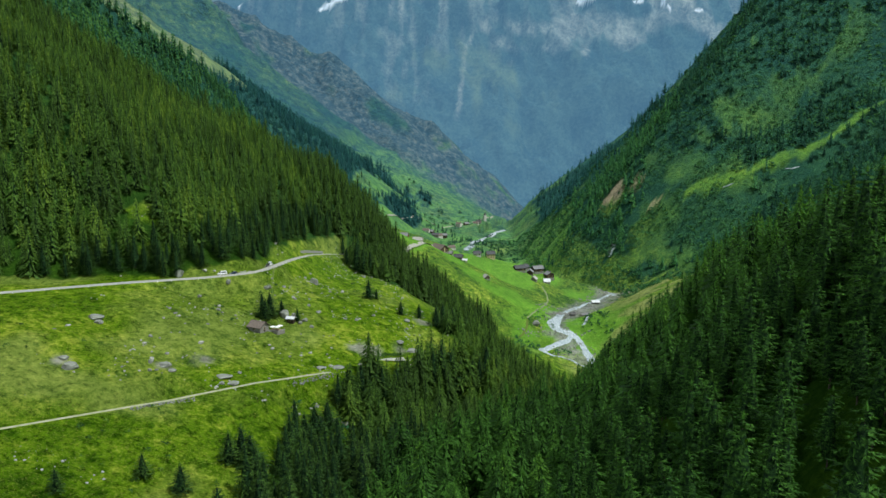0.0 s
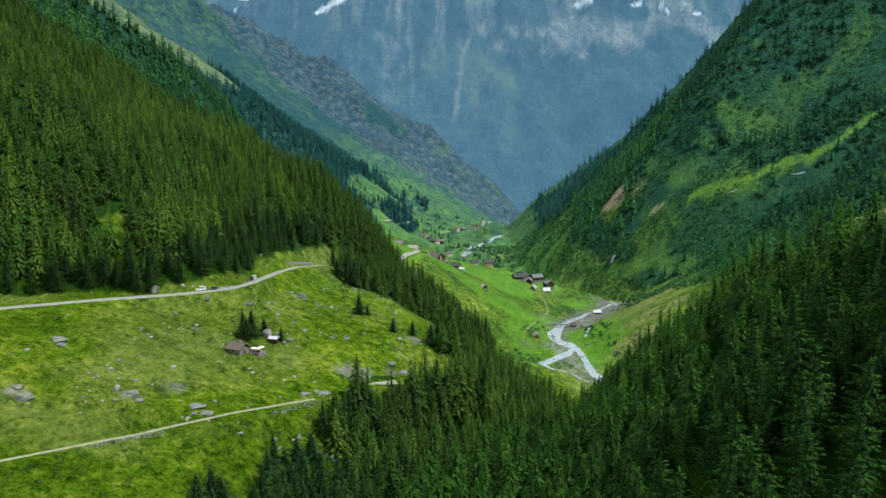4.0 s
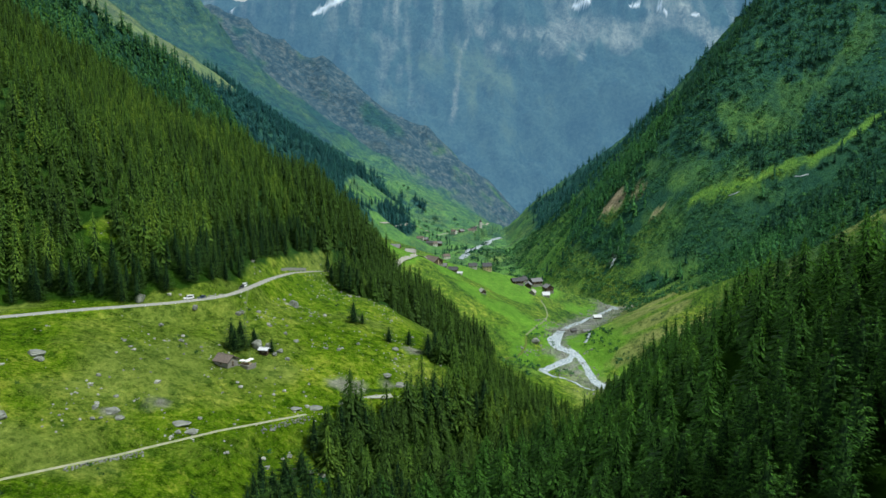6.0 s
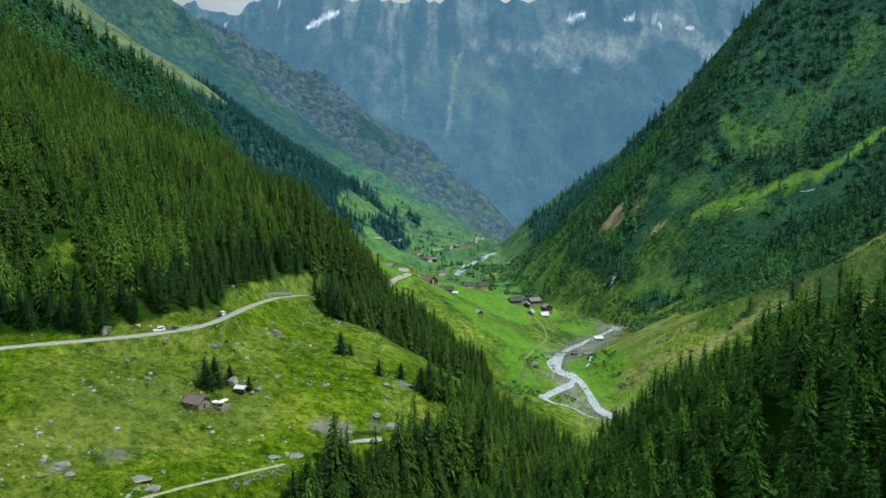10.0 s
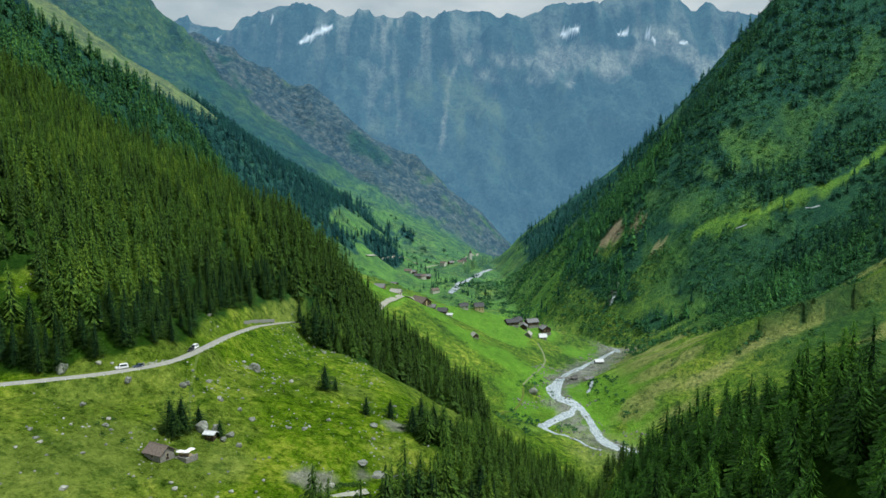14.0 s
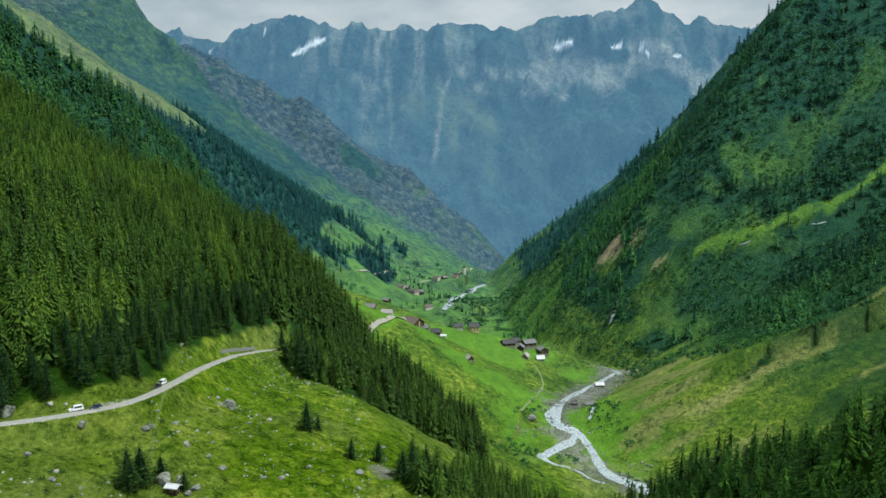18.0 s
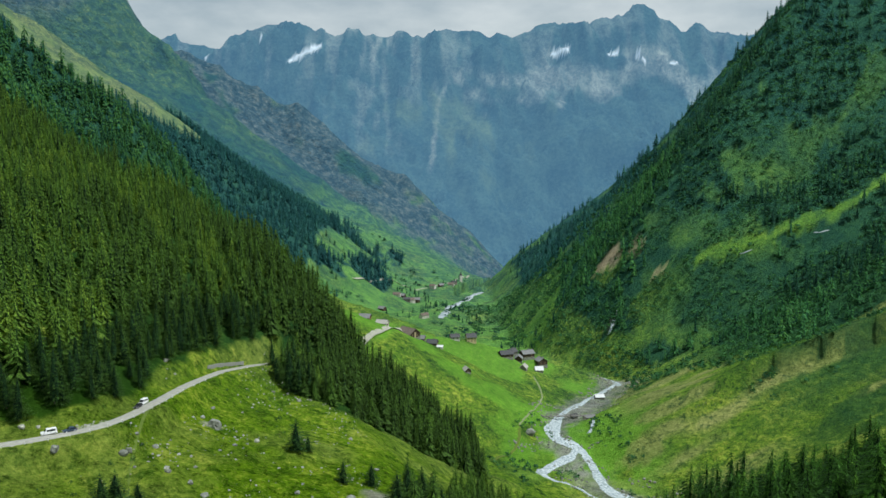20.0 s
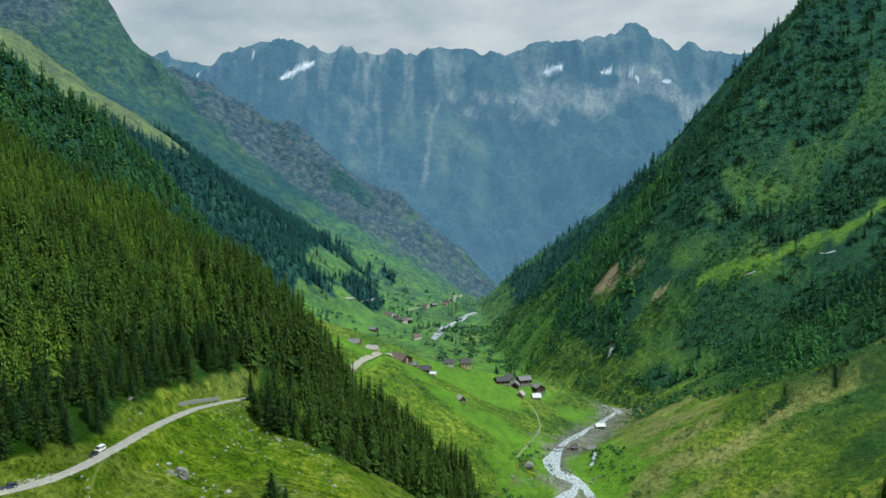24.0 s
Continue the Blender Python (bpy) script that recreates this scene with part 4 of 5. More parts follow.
side = gx - np.interp(gy, [g[1] for g in GORGE], [g[0] for g in GORGE])
larchy = side + 16 * fbm(gx, gy, 50, 2, 9) > 30
close_l, close_s = nearest(gx, gy, larchy, 270, 70, 150), nearest(gx, gy, ~larchy, 120, -5, 225)
forest("larch_forest", gx[larchy & ~close_l], gy[larchy & ~close_l], LARCH_MID, grown(gx, gy)[larchy & ~close_l], .2, [BARK, LARCH, LARCH_SHADED_CORE], 6, "fresh green larch forest on the near spur")
forest("spruce_forest", gx[~larchy & ~close_s], gy[~larchy & ~close_s], SPRUCE_MID, grown(gx, gy)[~larchy & ~close_s], .22, [BARK, SPRUCE, SHADED_CORE], 7, "dark green spruce forest in the gorge")
fx, fy = scatter(-60, 900, 800, 1500, 11.5, wood_at, 3)
lx, ly = scatter(-800, -60, 800, 1500, 7.4, wood_at, 49)
rx, ry = scatter(240, 700, 735, 800, 11.5, wood_at, 50)
fx, fy = np.r_[fx, rx], np.r_[fy, ry]
ox, oy = scatter(0, 900, 1500, 2450, 14.5, wood_at, 4)
wx, wy = scatter(-800, 0, 1500, 2450, 10.8, wood_at, 54)
lit = (fx > 0) & (fx < 360 + 60 * fbm(fx, fy, 90, 3, 71))
# brighter needles: sunlight on the lower slope is put into the larch colour
LIT_LARCH = foliage_material("lit_larch_needles", (0.028, 0.130, 0.056), (0.060, 0.215, 0.074), (0.108, 0.300, 0.080))
LIT_LARCH_IN = inner_material("lit_larch_inner_crown", (0.016, 0.080, 0.040), (0.040, 0.140, 0.052), 0.6)
east = ~lit
forest("far_forest", fx[east], fy[east], TINY, 1.08, .3, [BARK, FAR_WOOD, FAR_SHADED_CORE], 8, "dark conifer woods on the far valley side")
forest("side_forest", lx, ly, TINY, 1.4, .25, [BARK, SIDE_WOOD, FAR_SHADED_CORE], 53, "dense green conifer woods on the second spur")
forest("larch_wood", fx[lit], fy[lit], TINY, 1.08, .3, [BARK, LIT_LARCH, LIT_LARCH_IN], 48, "bright larch wood on the lower valley side, coloured as sunlit")
forest("distant_forest", ox, oy, TINY, 1.2, .3, [BARK, FAR_BLUE, FAR_SHADED_CORE], 9, "distant blue-green conifer woods on the ridges")
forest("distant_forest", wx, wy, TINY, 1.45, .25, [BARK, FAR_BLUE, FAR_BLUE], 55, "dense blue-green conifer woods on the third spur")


def shrubby(x, y):
    vx = np.interp(y, [v[1] for v in VALLEY], [v[0] for v in VALLEY])
    n = fbm(x, y, 45, 4, 101)
    hill = (y > np.interp(x, [200, 237, 262, 300, 400], [860, 842, 760, 742, 765])) & (x > vx + 10) & (x < 760) & (y < 1750) & (off_line(x, y, STRIP)[0] > 5 + 4 * n) & (np.hypot((x - 247) / 15, (y - 1168) / 24) > 1)
    gully = (off_line(x, y, [(250, 724), (273, 734), (290, 731), (330, 735), (430, 760)])[0] < 4 + 3 * n) | (off_line(x, y, [(258, 708), (306, 709), (333, 719), (420, 730)])[0] < 2 + 2 * n)
    bars = (off_line(x, y, [(150, 770), (148, 730), (152, 690), (150, 650)])[0] < 13) & (n > -.35) | (np.hypot((x - 108) / 9, (y - 690) / 14) < 1) & (n > -.1) | (off_line(x, y, [(95, 770), (88, 735), (70, 690), (60, 655)])[0] < 15) & (n > 0)
    foot = (off_line(x, y, [(-60, 575), (-20, 560), (20, 610), (52, 690)])[0] < 9) & (n > -.3)
    return hill & (n > -.4) | (gully | bars | foot) & (forest_mask(x, y) < .5)


bx, by = scatter(-80, 760, 540, 1750, 6.0, shrubby, 12)
forest("shrubs", bx, by, BUSH, np.where((by > 850) | (bx > 200), 1.6, 1.1), .45, [SHRUB, SHRUB], 13, "green alder shrubs on slopes and river banks", "shrub", .05, .2)
bx, by = scatter(-170, 10, 210, 600, 8.0, lambda x, y: (fbm(x, y, 35, 3, 111) > .42) & (forest_mask(x, y) < .5) & (off_line(x, y, ROAD)[0] > 8) & (off_line(x, y, TRACK)[0] > 5), 14)
forest("juniper", bx, by, BUSH, .55, .4, [SPRUCE, SPRUCE], 15, "low dark juniper cushions in the alpine meadow", "shrub", .05, .35)
lone_r, lone_ry = scatter(220, 560, 700, 980, 15, lambda x, y: (fbm(x, y, 45, 3, 121) > .15) & (y > 900 - .2 * (x - 250)) & (x > 235), 16)
forest("slope_trees", lone_r, lone_ry, TINY, .7, .3, [BARK, FAR_WOOD, FAR_SHADED_CORE], 17, "scattered young larches on the sunny slope", "trees")
vx_, vy_ = scatter(-190, 230, 1150, 2300, 17, lambda x, y: (fbm(x, y, 80, 4, 131) > .58) & (forest_mask(x, y) < .5), 18)
forest("valley_trees", vx_, vy_, TINY, .7, .4, [BARK, FAR_WOOD, FAR_SHADED_CORE], 19, "scattered trees and hedges on the distant valley floor", "trees")
hx, hy = scatter(-190, 230, 1150, 2300, 22, lambda x, y: (fbm(x, y, 60, 4, 133) > .55) & (forest_mask(x, y) < .5), 20)
forest("valley_shrubs", hx, hy, BUSH, 3.2, .4, [SHRUB, FAR_WOOD], 25, "round broadleaf trees and hedges on the distant valley floor", "trees", .05, .3)

bx, by = scatter(-66, -14, 285, 345, 3.2, lambda x, y: (np.hypot((x + 42) / 23, (y - 316) / 16) < 1) & (fbm(x, y, 9, 3, 171) > .05) & (off_line(x, y, [(-60, 225), (-46, 270), (-38, 310), (-8, 345)])[0] > 2.5), 51)
forest("gorge_shrubs", bx, by, BUSH, .8, .4, [SHRUB, SHRUB], 52, "fresh green alder bushes beside the gorge stream", "shrub", .05, .2)
hx, hy = scatter(-34, -17, 376, 386, .7, lambda x, y: off_line(x, y, [(-31, 378), (-26, 381), (-20, 382)])[0] < .9, 45)
forest("hedge", hx, hy, BUSH, .6, .15, [SHRUB, SPRUCE], 46, "low clipped green hedge above the gravel ledge", "hedge", .02, .2)

# trees that stand singly or in front
stand(SPRUCE_NEAR, [(-46, 332, 16), (-42, 337, 17.5), (-37, 344, 18), (-33, 348, 15), (-31, 351, 17), (-28, 352, 17), (-17, 365, 18.5), (-22, 360, 12.5), (-1, 383, 24), (-5, 379, 21), (4, 386, 20.5), (1, 380, 17),
                    (9, 390, 15), (15, 394, 17), (23, 404, 23), (28, 405, 20), (19, 400, 16), (-4, 431, 13), (0, 435, 15), (5, 440, 14), (3, 428, 12), (9, 446, 15), (12, 436, 13), (-48, 318, 14), (-52, 305, 15), (-54, 296, 13), (-69, 563, 13), (-66, 572, 15), (-61, 555, 24), (-57, 556, 21), (-52, 560, 20), (-55, 566, 18)],
      27, "spruce", SPRUCE, "dark dense spruce on the rim of the gorge", "spruces on the gorge rim")
stand(SPRUCE_NEAR, edge_spots, 21, "spruce", SPRUCE, "tall dark green spruce at the forest edge by the road", "spruces along the road", .82)
stand(LARCH_NEAR, list(zip(gx[close_l], gy[close_l])), 22, "larch", LARCH, "fresh green larch with open feathery branches", "larches on the near spur", 0)
stand(SPRUCE_NEAR, list(zip(gx[close_s], gy[close_s])), 23, "spruce", SPRUCE, "dark green spruce in the stream gorge", "spruces in the gorge", 0)
stand(SPRUCE_NEAR, [(-90.5, 389, 13), (-87, 391, 14), (-88.5, 386, 11), (-44, 463, 13), (-40, 466, 7), (-24, 443, 9), (-14, 447, 9), (-115, 221, 8), (-96, 239, 9), (-83, 236, 10),
                    (-73.5, 258, 12), (-70, 262, 15), (-67, 262, 15), (-65, 259, 12), (-82, 396, 7), (-73.5, 392, 7), (-50, 606, 19), (-58, 598, 17)], 24, "spruce", SPRUCE, "dark spruce standing alone in the alpine meadow", "lone spruces")

# ---- stones ----
def stone_mesh(seed, cuts=2, flat=.75):
    bm = bmesh.new()
    bmesh.ops.create_icosphere(bm, subdivisions=cuts, radius=1)
    off = Vector((seed * 7.3, seed * 3.1, seed))
    for v in bm.verts:
        n = v.co.normalized()
        k = .75 + .35 * noise.noise(n * 1.1 + off) + .2 * noise.noise(n * 2.6 + off) + .09 * noise.noise(n * 6.1 + off)
        v.co = Vector((n.x * k * 1.15, n.y * k * .9, n.z * k * flat))
    # split faces, as broken rock has
    for i in range(5):
        d = Vector((math.sin(seed + i * 2.1), math.cos(seed * 1.7 + i), .3 * math.sin(i + seed))).normalized()
        for v in bm.verts:
            over = v.co.dot(d) - .55
            if over > 0:
                v.co -= d * over * .85
    return bm


STONES, PALE_STONES = [], []
for n in range(6):
    bm = stone_mesh(n + 1, 3)
    me = bpy.data.meshes.new("boulder")
    bm.to_mesh(me), bm.free()
    me.materials.append(ROCK)
    STONES.append(me)
    pale = me.copy()
    pale.materials.clear(), pale.materials.append(PALE_ROCK)
    PALE_STONES.append(pale)


def boulder(x, y, size, kind=0, turn=0.0, tall=1.0, label="grey lichened boulder in the alpine meadow", group="boulders in the meadow", sink=.35):
    ob = new("boulder", STONES[kind % 6])
    ob.matrix_basis = Matrix.LocRotScale((x, y, ground_z(x, y) + size * tall * (.75 - sink) * .6), Euler((0, 0, turn)), (size, size, size * tall))
    return tagged(ob, label, "rock", group)


for k, (x, y, sz, tall) in enumerate(((-139, 412, 3.2, 1.2), (-95, 420, 2.4, .8), (-94, 422.5, 1.7, 1.0), (-112, 408, 1.6, 1.5), (-78, 472, 4.0, 1.0), (-80, 393, 3.2, 1.3), (-76, 396, 2.2, .9),
                                      (-72, 390, 1.8, .8), (-70, 393, 2.2, .7), (-66, 388, 1.6, .8), (-66, 410, 2.0, .7), (-122, 390, 1.6, .8), (-110, 380, 1.5, .8), (-51, 320, 2.3, .8),
                                      (-46, 323, 1.8, .9), (-42, 326, 2.4, .7), (-38, 321, 1.5, .8), (-54, 324, 1.4, .8), (90, 751, 6.0, .8), (-20, 428, 2.6, .5), (-46, 412, 1.7, .7))):
    boulder(x, y, sz, k, k * 1.3, tall)
for k, (x, y, sz, tall) in enumerate(((-152, 339, 4.0, 1.0), (-149, 335, 2.6, 1.1), (-142, 292, 4.2, .9), (-146, 296, 2.5, .8), (-113, 312, 3.6, .6), (-109, 308, 2.6, .7), (-91, 316, 4.2, .45), (-86, 313, 3.4, .4),
                                      (-16, 393, 4.6, .55), (-10, 391, 3.8, .6), (-22, 396, 3.0, .5), (-48, 352, 4.0, .4), (-56, 349, 3.0, .4))):
    boulder(x, y, sz * 1.05, k + 2, k * 2.1, tall * .62, "low grey rock outcrop breaking through the turf", "rock outcrops", .5)
stone_rng = np.random.default_rng(31)
sx, sy = scatter(-165, 5, 300, 600, 5.5, lambda x, y: (fbm(x, y, 20, 4, 141) + .45 * step01(x, -95, -45) * step01(y, 410, 470) > .42) & (forest_mask(x, y) < .5) & (off_line(x, y, ROAD)[0] > 6) & (x * .943 + (y - 400) * .33 < 14), 32)
order = stone_rng.permutation(len(sx))[:290]
for k, (x, y) in enumerate(zip(sx[order], sy[order])):
    boulder(float(x), float(y), float(.25 + 1.5 * stone_rng.uniform() ** 3), k, k * .9, float(stone_rng.uniform(.5, .95)), "small pale grey stone in the grass", "stones in the meadow").data = PALE_STONES[k % 6] if k % 5 < 2 else STONES[k % 6]


def many_stones(name, x, y, lo, hi, mat, seed, label):
    rng = np.random.default_rng(seed)
    base = []
    for n in range(4):
        bm = stone_mesh(n + 11, 1)
        base.append((np.array([v.co[:] for v in bm.verts]), np.array([[v.index for v in f.verts] for f in bm.faces])))
        bm.free()
    z, vs, fs, n = land(x, y), [], [], 0
    for i in range(len(x)):
        v, f = base[i % 4]
        s, a = lo + (hi - lo) * rng.uniform() ** 2.5, rng.uniform(0, 6.28)
        c, d = math.cos(a) * s, math.sin(a) * s
        vs.append(np.stack([v[:, 0] * c - v[:, 1] * d + x[i], v[:, 0] * d + v[:, 1] * c + y[i], v[:, 2] * s + z[i] + .1 * s], -1))
        fs.append(f + n)
        n += len(v)
    me = mesh_np(name, np.concatenate(vs), np.concatenate(fs), [mat])
    return tagged(new(name, me), label, "stones", kind="stuff")


sx, sy = scatter(-175, 15, 225, 600, 2.8, lambda x, y: (fbm(x, y, 18, 4, 151) + .75 * step01(x, -120, -60) * step01(y, 380, 450) > .74) & (forest_mask(x, y) < .5) & (off_line(x, y, ROAD)[0] > 5) & (x * .943 + (y - 400) * .33 < 20), 33)
many_stones("meadow_stones", sx, sy, .1, .9, PALE_ROCK, 34, "scattered pale stones in the alpine meadow")
sx, sy = scatter(60, 230, 620, 940, 2.8, lambda x, y: (off_line(x, y, [(p[0], p[1]) for p in VALLEY[1:7]])[0] < 24 + 16 * fbm(x, y, 22, 3, 161)) & (fbm(x, y, 9, 2, 163) > -.2), 35)
many_stones("river_stones", sx, sy, .3, 2.0, ROCK, 36, "grey boulders and gravel along the river")
sx, sy = scatter(190, 330, 700, 760, 2.2, lambda x, y: off_line(x, y, [(208, 723), (225, 725), (246, 722.5), (256, 727)])[0] < 1.8, 37)
many_stones("stone_wall_rubble", sx, sy, .3, .9, ROCK, 38, "rocky stream bed running down the meadow slope")
sx, sy = scatter(-60, -20, 365, 400, 1.1, lambda x, y: np.hypot((x + 39) / 8, (y - 381) / 7) + .3 * fbm(x, y, 5, 2, 7) < 1, 39)
many_stones("scree_patch", sx, sy, .12, .6, PALE_ROCK, 40, "patch of pale grey rubble in the meadow")
sx, sy = scatter(-125, -95, 405, 440, 1.1, lambda x, y: off_line(x, y, [(-113, 424), (-109, 428), (-106.5, 434)])[0] < 1.4, 41)
many_stones("stone_bank", sx, sy, .4, .95, PALE_ROCK, 42, "pale rubble wall beside the road lay-by")

# ---- buildings ----
def box(bm, x0, x1, y0, y1, z0, z1):
    r = bmesh.ops.create_cube(bm, size=1)["verts"]
    for v in r:
        v.co = Vector((x0 if v.co.x < 0 else x1, y0 if v.co.y < 0 else y1, z0 if v.co.z < 0 else z1))
    return r


def one_box(*dims, bevel=0.0):
    bm = bmesh.new()
    box(bm, *dims)
    if bevel:
        bmesh.ops.bevel(bm, geom=bm.edges[:], offset=bevel, segments=1, affect="EDGES")
    return bm


def gable_body(w, d, h, rise):
    """Walls with gables at both ends of x, the ridge along x."""
    bm = bmesh.new()
    pts = [(-d / 2, -1.2), (d / 2, -1.2), (d / 2, h), (0, h + rise), (-d / 2, h)]
    a = [bm.verts.new((-w / 2, p, q)) for p, q in pts]
    b = [bm.verts.new((w / 2, p, q)) for p, q in pts]
    bm.faces.new(a[::-1]), bm.faces.new(b)
    for i in range(5):
        j = (i + 1) % 5
        bm.faces.new((a[i], a[j], b[j], b[i]))
    bmesh.ops.recalc_face_normals(bm, faces=bm.faces[:])
    return bm


def roof_slab(w, d, h, rise, side, over=.7, thick=.28):
    bm = bmesh.new()
    slope = rise / (d / 2)
    y1, z1 = side * (d / 2 + over), h - over * slope
    ridge = h + rise
    pts = [(0, ridge + .05), (y1, z1 + .05), (y1, z1 + .05 + thick), (0, ridge + .05 + thick)]
    a = [bm.verts.new((-w / 2 - over, p, q)) for p, q in pts]
    b = [bm.verts.new((w / 2 + over, p, q)) for p, q in pts]
    bm.faces.new(a), bm.faces.new(b[::-1])
    for i in range(4):
        j = (i + 1) % 4
        bm.faces.new((a[i], a[j], b[j], b[i]))
    bmesh.ops.recalc_face_normals(bm, faces=bm.faces[:])
    return bm


def house(name, x, y, w, d, h, rise, turn, walls, roof, label, category="house", plinth=None, windows=2, chimney=True, group="", far=False, gable_panel=None, door_at=True):
    """A gabled house on its slope: walls, plinth, two roof slabs, windows, door, chimney."""
    root = new(name)
    z = min(ground_z(x + a, y + b) for a, b in ((0, 0), (w / 3, 0), (-w / 3, 0), (0, d / 3), (0, -d / 3))) + .35
    root.matrix_basis = pose(x, y, z, 0, 0, turn)
    tagged(root, label, category, group)
    part("wall", gable_body(w, d, h, rise), walls, root)
    if plinth:
        part("plinth", one_box(-w / 2 - .12, w / 2 + .12, -d / 2 - .12, d / 2 + .12, -1.6, h * .33), plinth, root, "stone ground floor")
    for side in (-1, 1):
        part("roof", roof_slab(w, d, h, rise, side), roof, root)
    if not far:
        part("ridge_board", one_box(-w / 2 - .75, w / 2 + .75, -.16, .16, h + rise + .25, h + rise + .42), roof, root)
    if chimney:
        c = part("chimney", one_box(-.4 + w * .18, .4 + w * .18, d * .12 - .4, d * .12 + .4, h + rise * .5, h + rise + .9), ROCK, root, "masonry chimney")
        part("chimney_cap", one_box(-.52 + w * .18, .52 + w * .18, d * .12 - .52, d * .12 + .52, h + rise + .9, h + rise + 1.05), ROOF_GREY, c)
    rows = [h * .62] if h < 4 else [h * .3, h * .72]
    for zz in rows:
        for i in range(windows):
            for face in ("front", "gable"):
                span = w if face == "front" else d
                u = (i + .5) / windows * span - span / 2
                if face == "front":
                    fr = one_box(u - .55, u + .55, -d / 2 - .13, -d / 2 + .02, zz - .62, zz + .62)
                    pa = one_box(u - .42, u + .42, -d / 2 - .15, -d / 2 + .01, zz - .5, zz + .5)
                else:
                    if abs(u) > d / 2 - .8:
                        continue
                    fr = one_box(w / 2 - .02, w / 2 + .13, u - .55, u + .55, zz - .62, zz + .62)
                    pa = one_box(w / 2 - .01, w / 2 + .15, u - .42, u + .42, zz - .5, zz + .5)
                win = part("window", fr, PALE_WOOD, root)
                part("pane", pa, GLASS_DARK, win, "dark window pane")
    if door_at:
        part("door", one_box(w / 2 - .02, w / 2 + .1, -.55 + d * .0, .55, -.2, 1.9), DARK_WOOD, root, "dark wooden door")
    if gable_panel:
        part("gable_panel", one_box(w / 2 - .02, w / 2 + .12, -d * .07, d * .07, .4, h + rise * .35), gable_panel, root, "pale board panel in the gable")
    return root


house("barn", -4, 862, 17, 12, 4.6, 4.2, -48, DARK_WOOD, ROOF_BROWN, "large dark wooden barn with a brown shingle roof", "barn", ROCK, 2, False, gable_panel=PALE_WOOD)
house("house", -27, 848, 9.5, 7, 2.6, 2.4, -20, PALE_WALL, ROOF_PALE, "low pale farm building with a light shingle roof", "house", None, 2, True)
house("barn", -43, 862, 9.5, 8, 4.6, 2.6, -12, RED_WOOD, ROOF_GREY, "red-brown wooden barn with a grey roof", "barn", ROCK, 2, False)
house("shed", 6, 866, 8.5, 6, 2.6, 2.2, -15, DARK_WOOD, ROOF_GREY, "small dark wooden shed with a grey roof", "shed", ROCK, 1, False)
house("house", 17, 866, 9, 7, 3.0, 2.6, -15, DARK_WOOD, ROOF_DARK, "dark wooden house with a dark roof", "house", ROCK, 2, True)
house("shed", 24, 862, 4.5, 4.5, 2.2, 1.0, -10, PALE_WALL, ROOF_METAL, "small shed with a pale metal roof", "shed", None, 1, False)
house("house", 39, 902, 8, 7, 3.0, 2.2, 10, PALE_WALL, ROOF_DARK, "small house with a dark roof on the ridge", "house", None, 2, True)
house("house", 55, 910, 9, 8, 5.2, 2.8, 8, YELLOW_WALL, ROOF_DARK, "pale yellow plastered house with a dark roof", "house", None, 3, True)
house("hay_barn", 45, 815, 6.5, 5, 2.4, 2.2, -70, DARK_WOOD, ROOF_PALE, "small weathered hay barn on the green slope", "barn", ROCK, 1, False)
for k, (x, y, w, d, h, turn, wall, roof, label) in enumerate((
        (88, 903, 12, 8, 4.2, 15, DARK_WOOD, ROOF_DARK, "dark old farmhouse with a steep dark roof"), (101, 909, 9, 7, 4.0, 80, DARK_WOOD, ROOF_GREY, "weathered wooden house with a grey roof"),
        (111, 923, 12, 9, 5.0, 20, DARK_WOOD, ROOF_GREY, "large weathered farmhouse with a grey roof"), (104, 894, 8, 6, 2.8, 70, GREY_WOOD, ROOF_PALE, "low grey barn beside the path"),
        (124, 916, 9, 9, 5.4, -72, DARK_WOOD, ROOF_GREY, "dark gabled house with a pale roof edge"), (120, 904, 7, 5, 2.8, 5, PALE_WALL, ROOF_METAL, "low white house with a pale metal roof"),
        (96, 920, 8, 7, 3.6, 40, GREY_WOOD, ROOF_DARK, "grey wooden barn at the back of the hamlet"))):
    house("house", x, y, w, d, h, 2.6, turn, wall, roof, label, "house", ROCK, 2, k % 2 == 0, "houses of the hamlet")
house("hut", 168, 858, 7.5, 6, 2.2, 1.6, 4, GREY_WOOD, ROOF_METAL, "small hut with a pale roof beside the river", "hut", None, 1, False)
house("hut", 133, 797, 5, 4, 2.0, 1.6, 30, GREY_WOOD, ROOF_DARK, "small stone mill hut at the footbridge", "hut", ROCK, 1, False)
house("hut", 145, 793, 8, 4.5, 2.2, 1.4, 4, GREY_WOOD, ROOF_GREY, "low grey hut at the end of the footbridge", "hut", ROCK, 1, False)
far_rng = np.random.default_rng(51)
for k, (x, y) in enumerate(((-38, 1785), (-27, 1792), (-18, 1780), (-8, 1788), (4, 1796), (-12, 1800), (16, 1560), (-62, 1640), (94, 2080), (108, 2100), (120, 2085), (130, 2110), (86, 2060), (60, 2050), (140, 2090), (40, 1990))):
    house("far_house", x, y, float(far_rng.uniform(10, 15)), 10, float(far_rng.uniform(4, 7)), 3.5, float(far_rng.uniform(-40, 60)), (PALE_WALL, DARK_WOOD, GREY_WOOD)[k % 3], (ROOF_BROWN, ROOF_GREY, ROOF_DARK)[k % 3],
          "distant village house with a gabled roof", "house", None, 2, False, "houses of the distant village", True, None, False)
tower = new("church_tower")
tower.matrix_basis = pose(112, 2115, ground_z(112, 2115), 0, 0, 20)
tagged(tower, "distant white church tower with a pointed roof", "church")
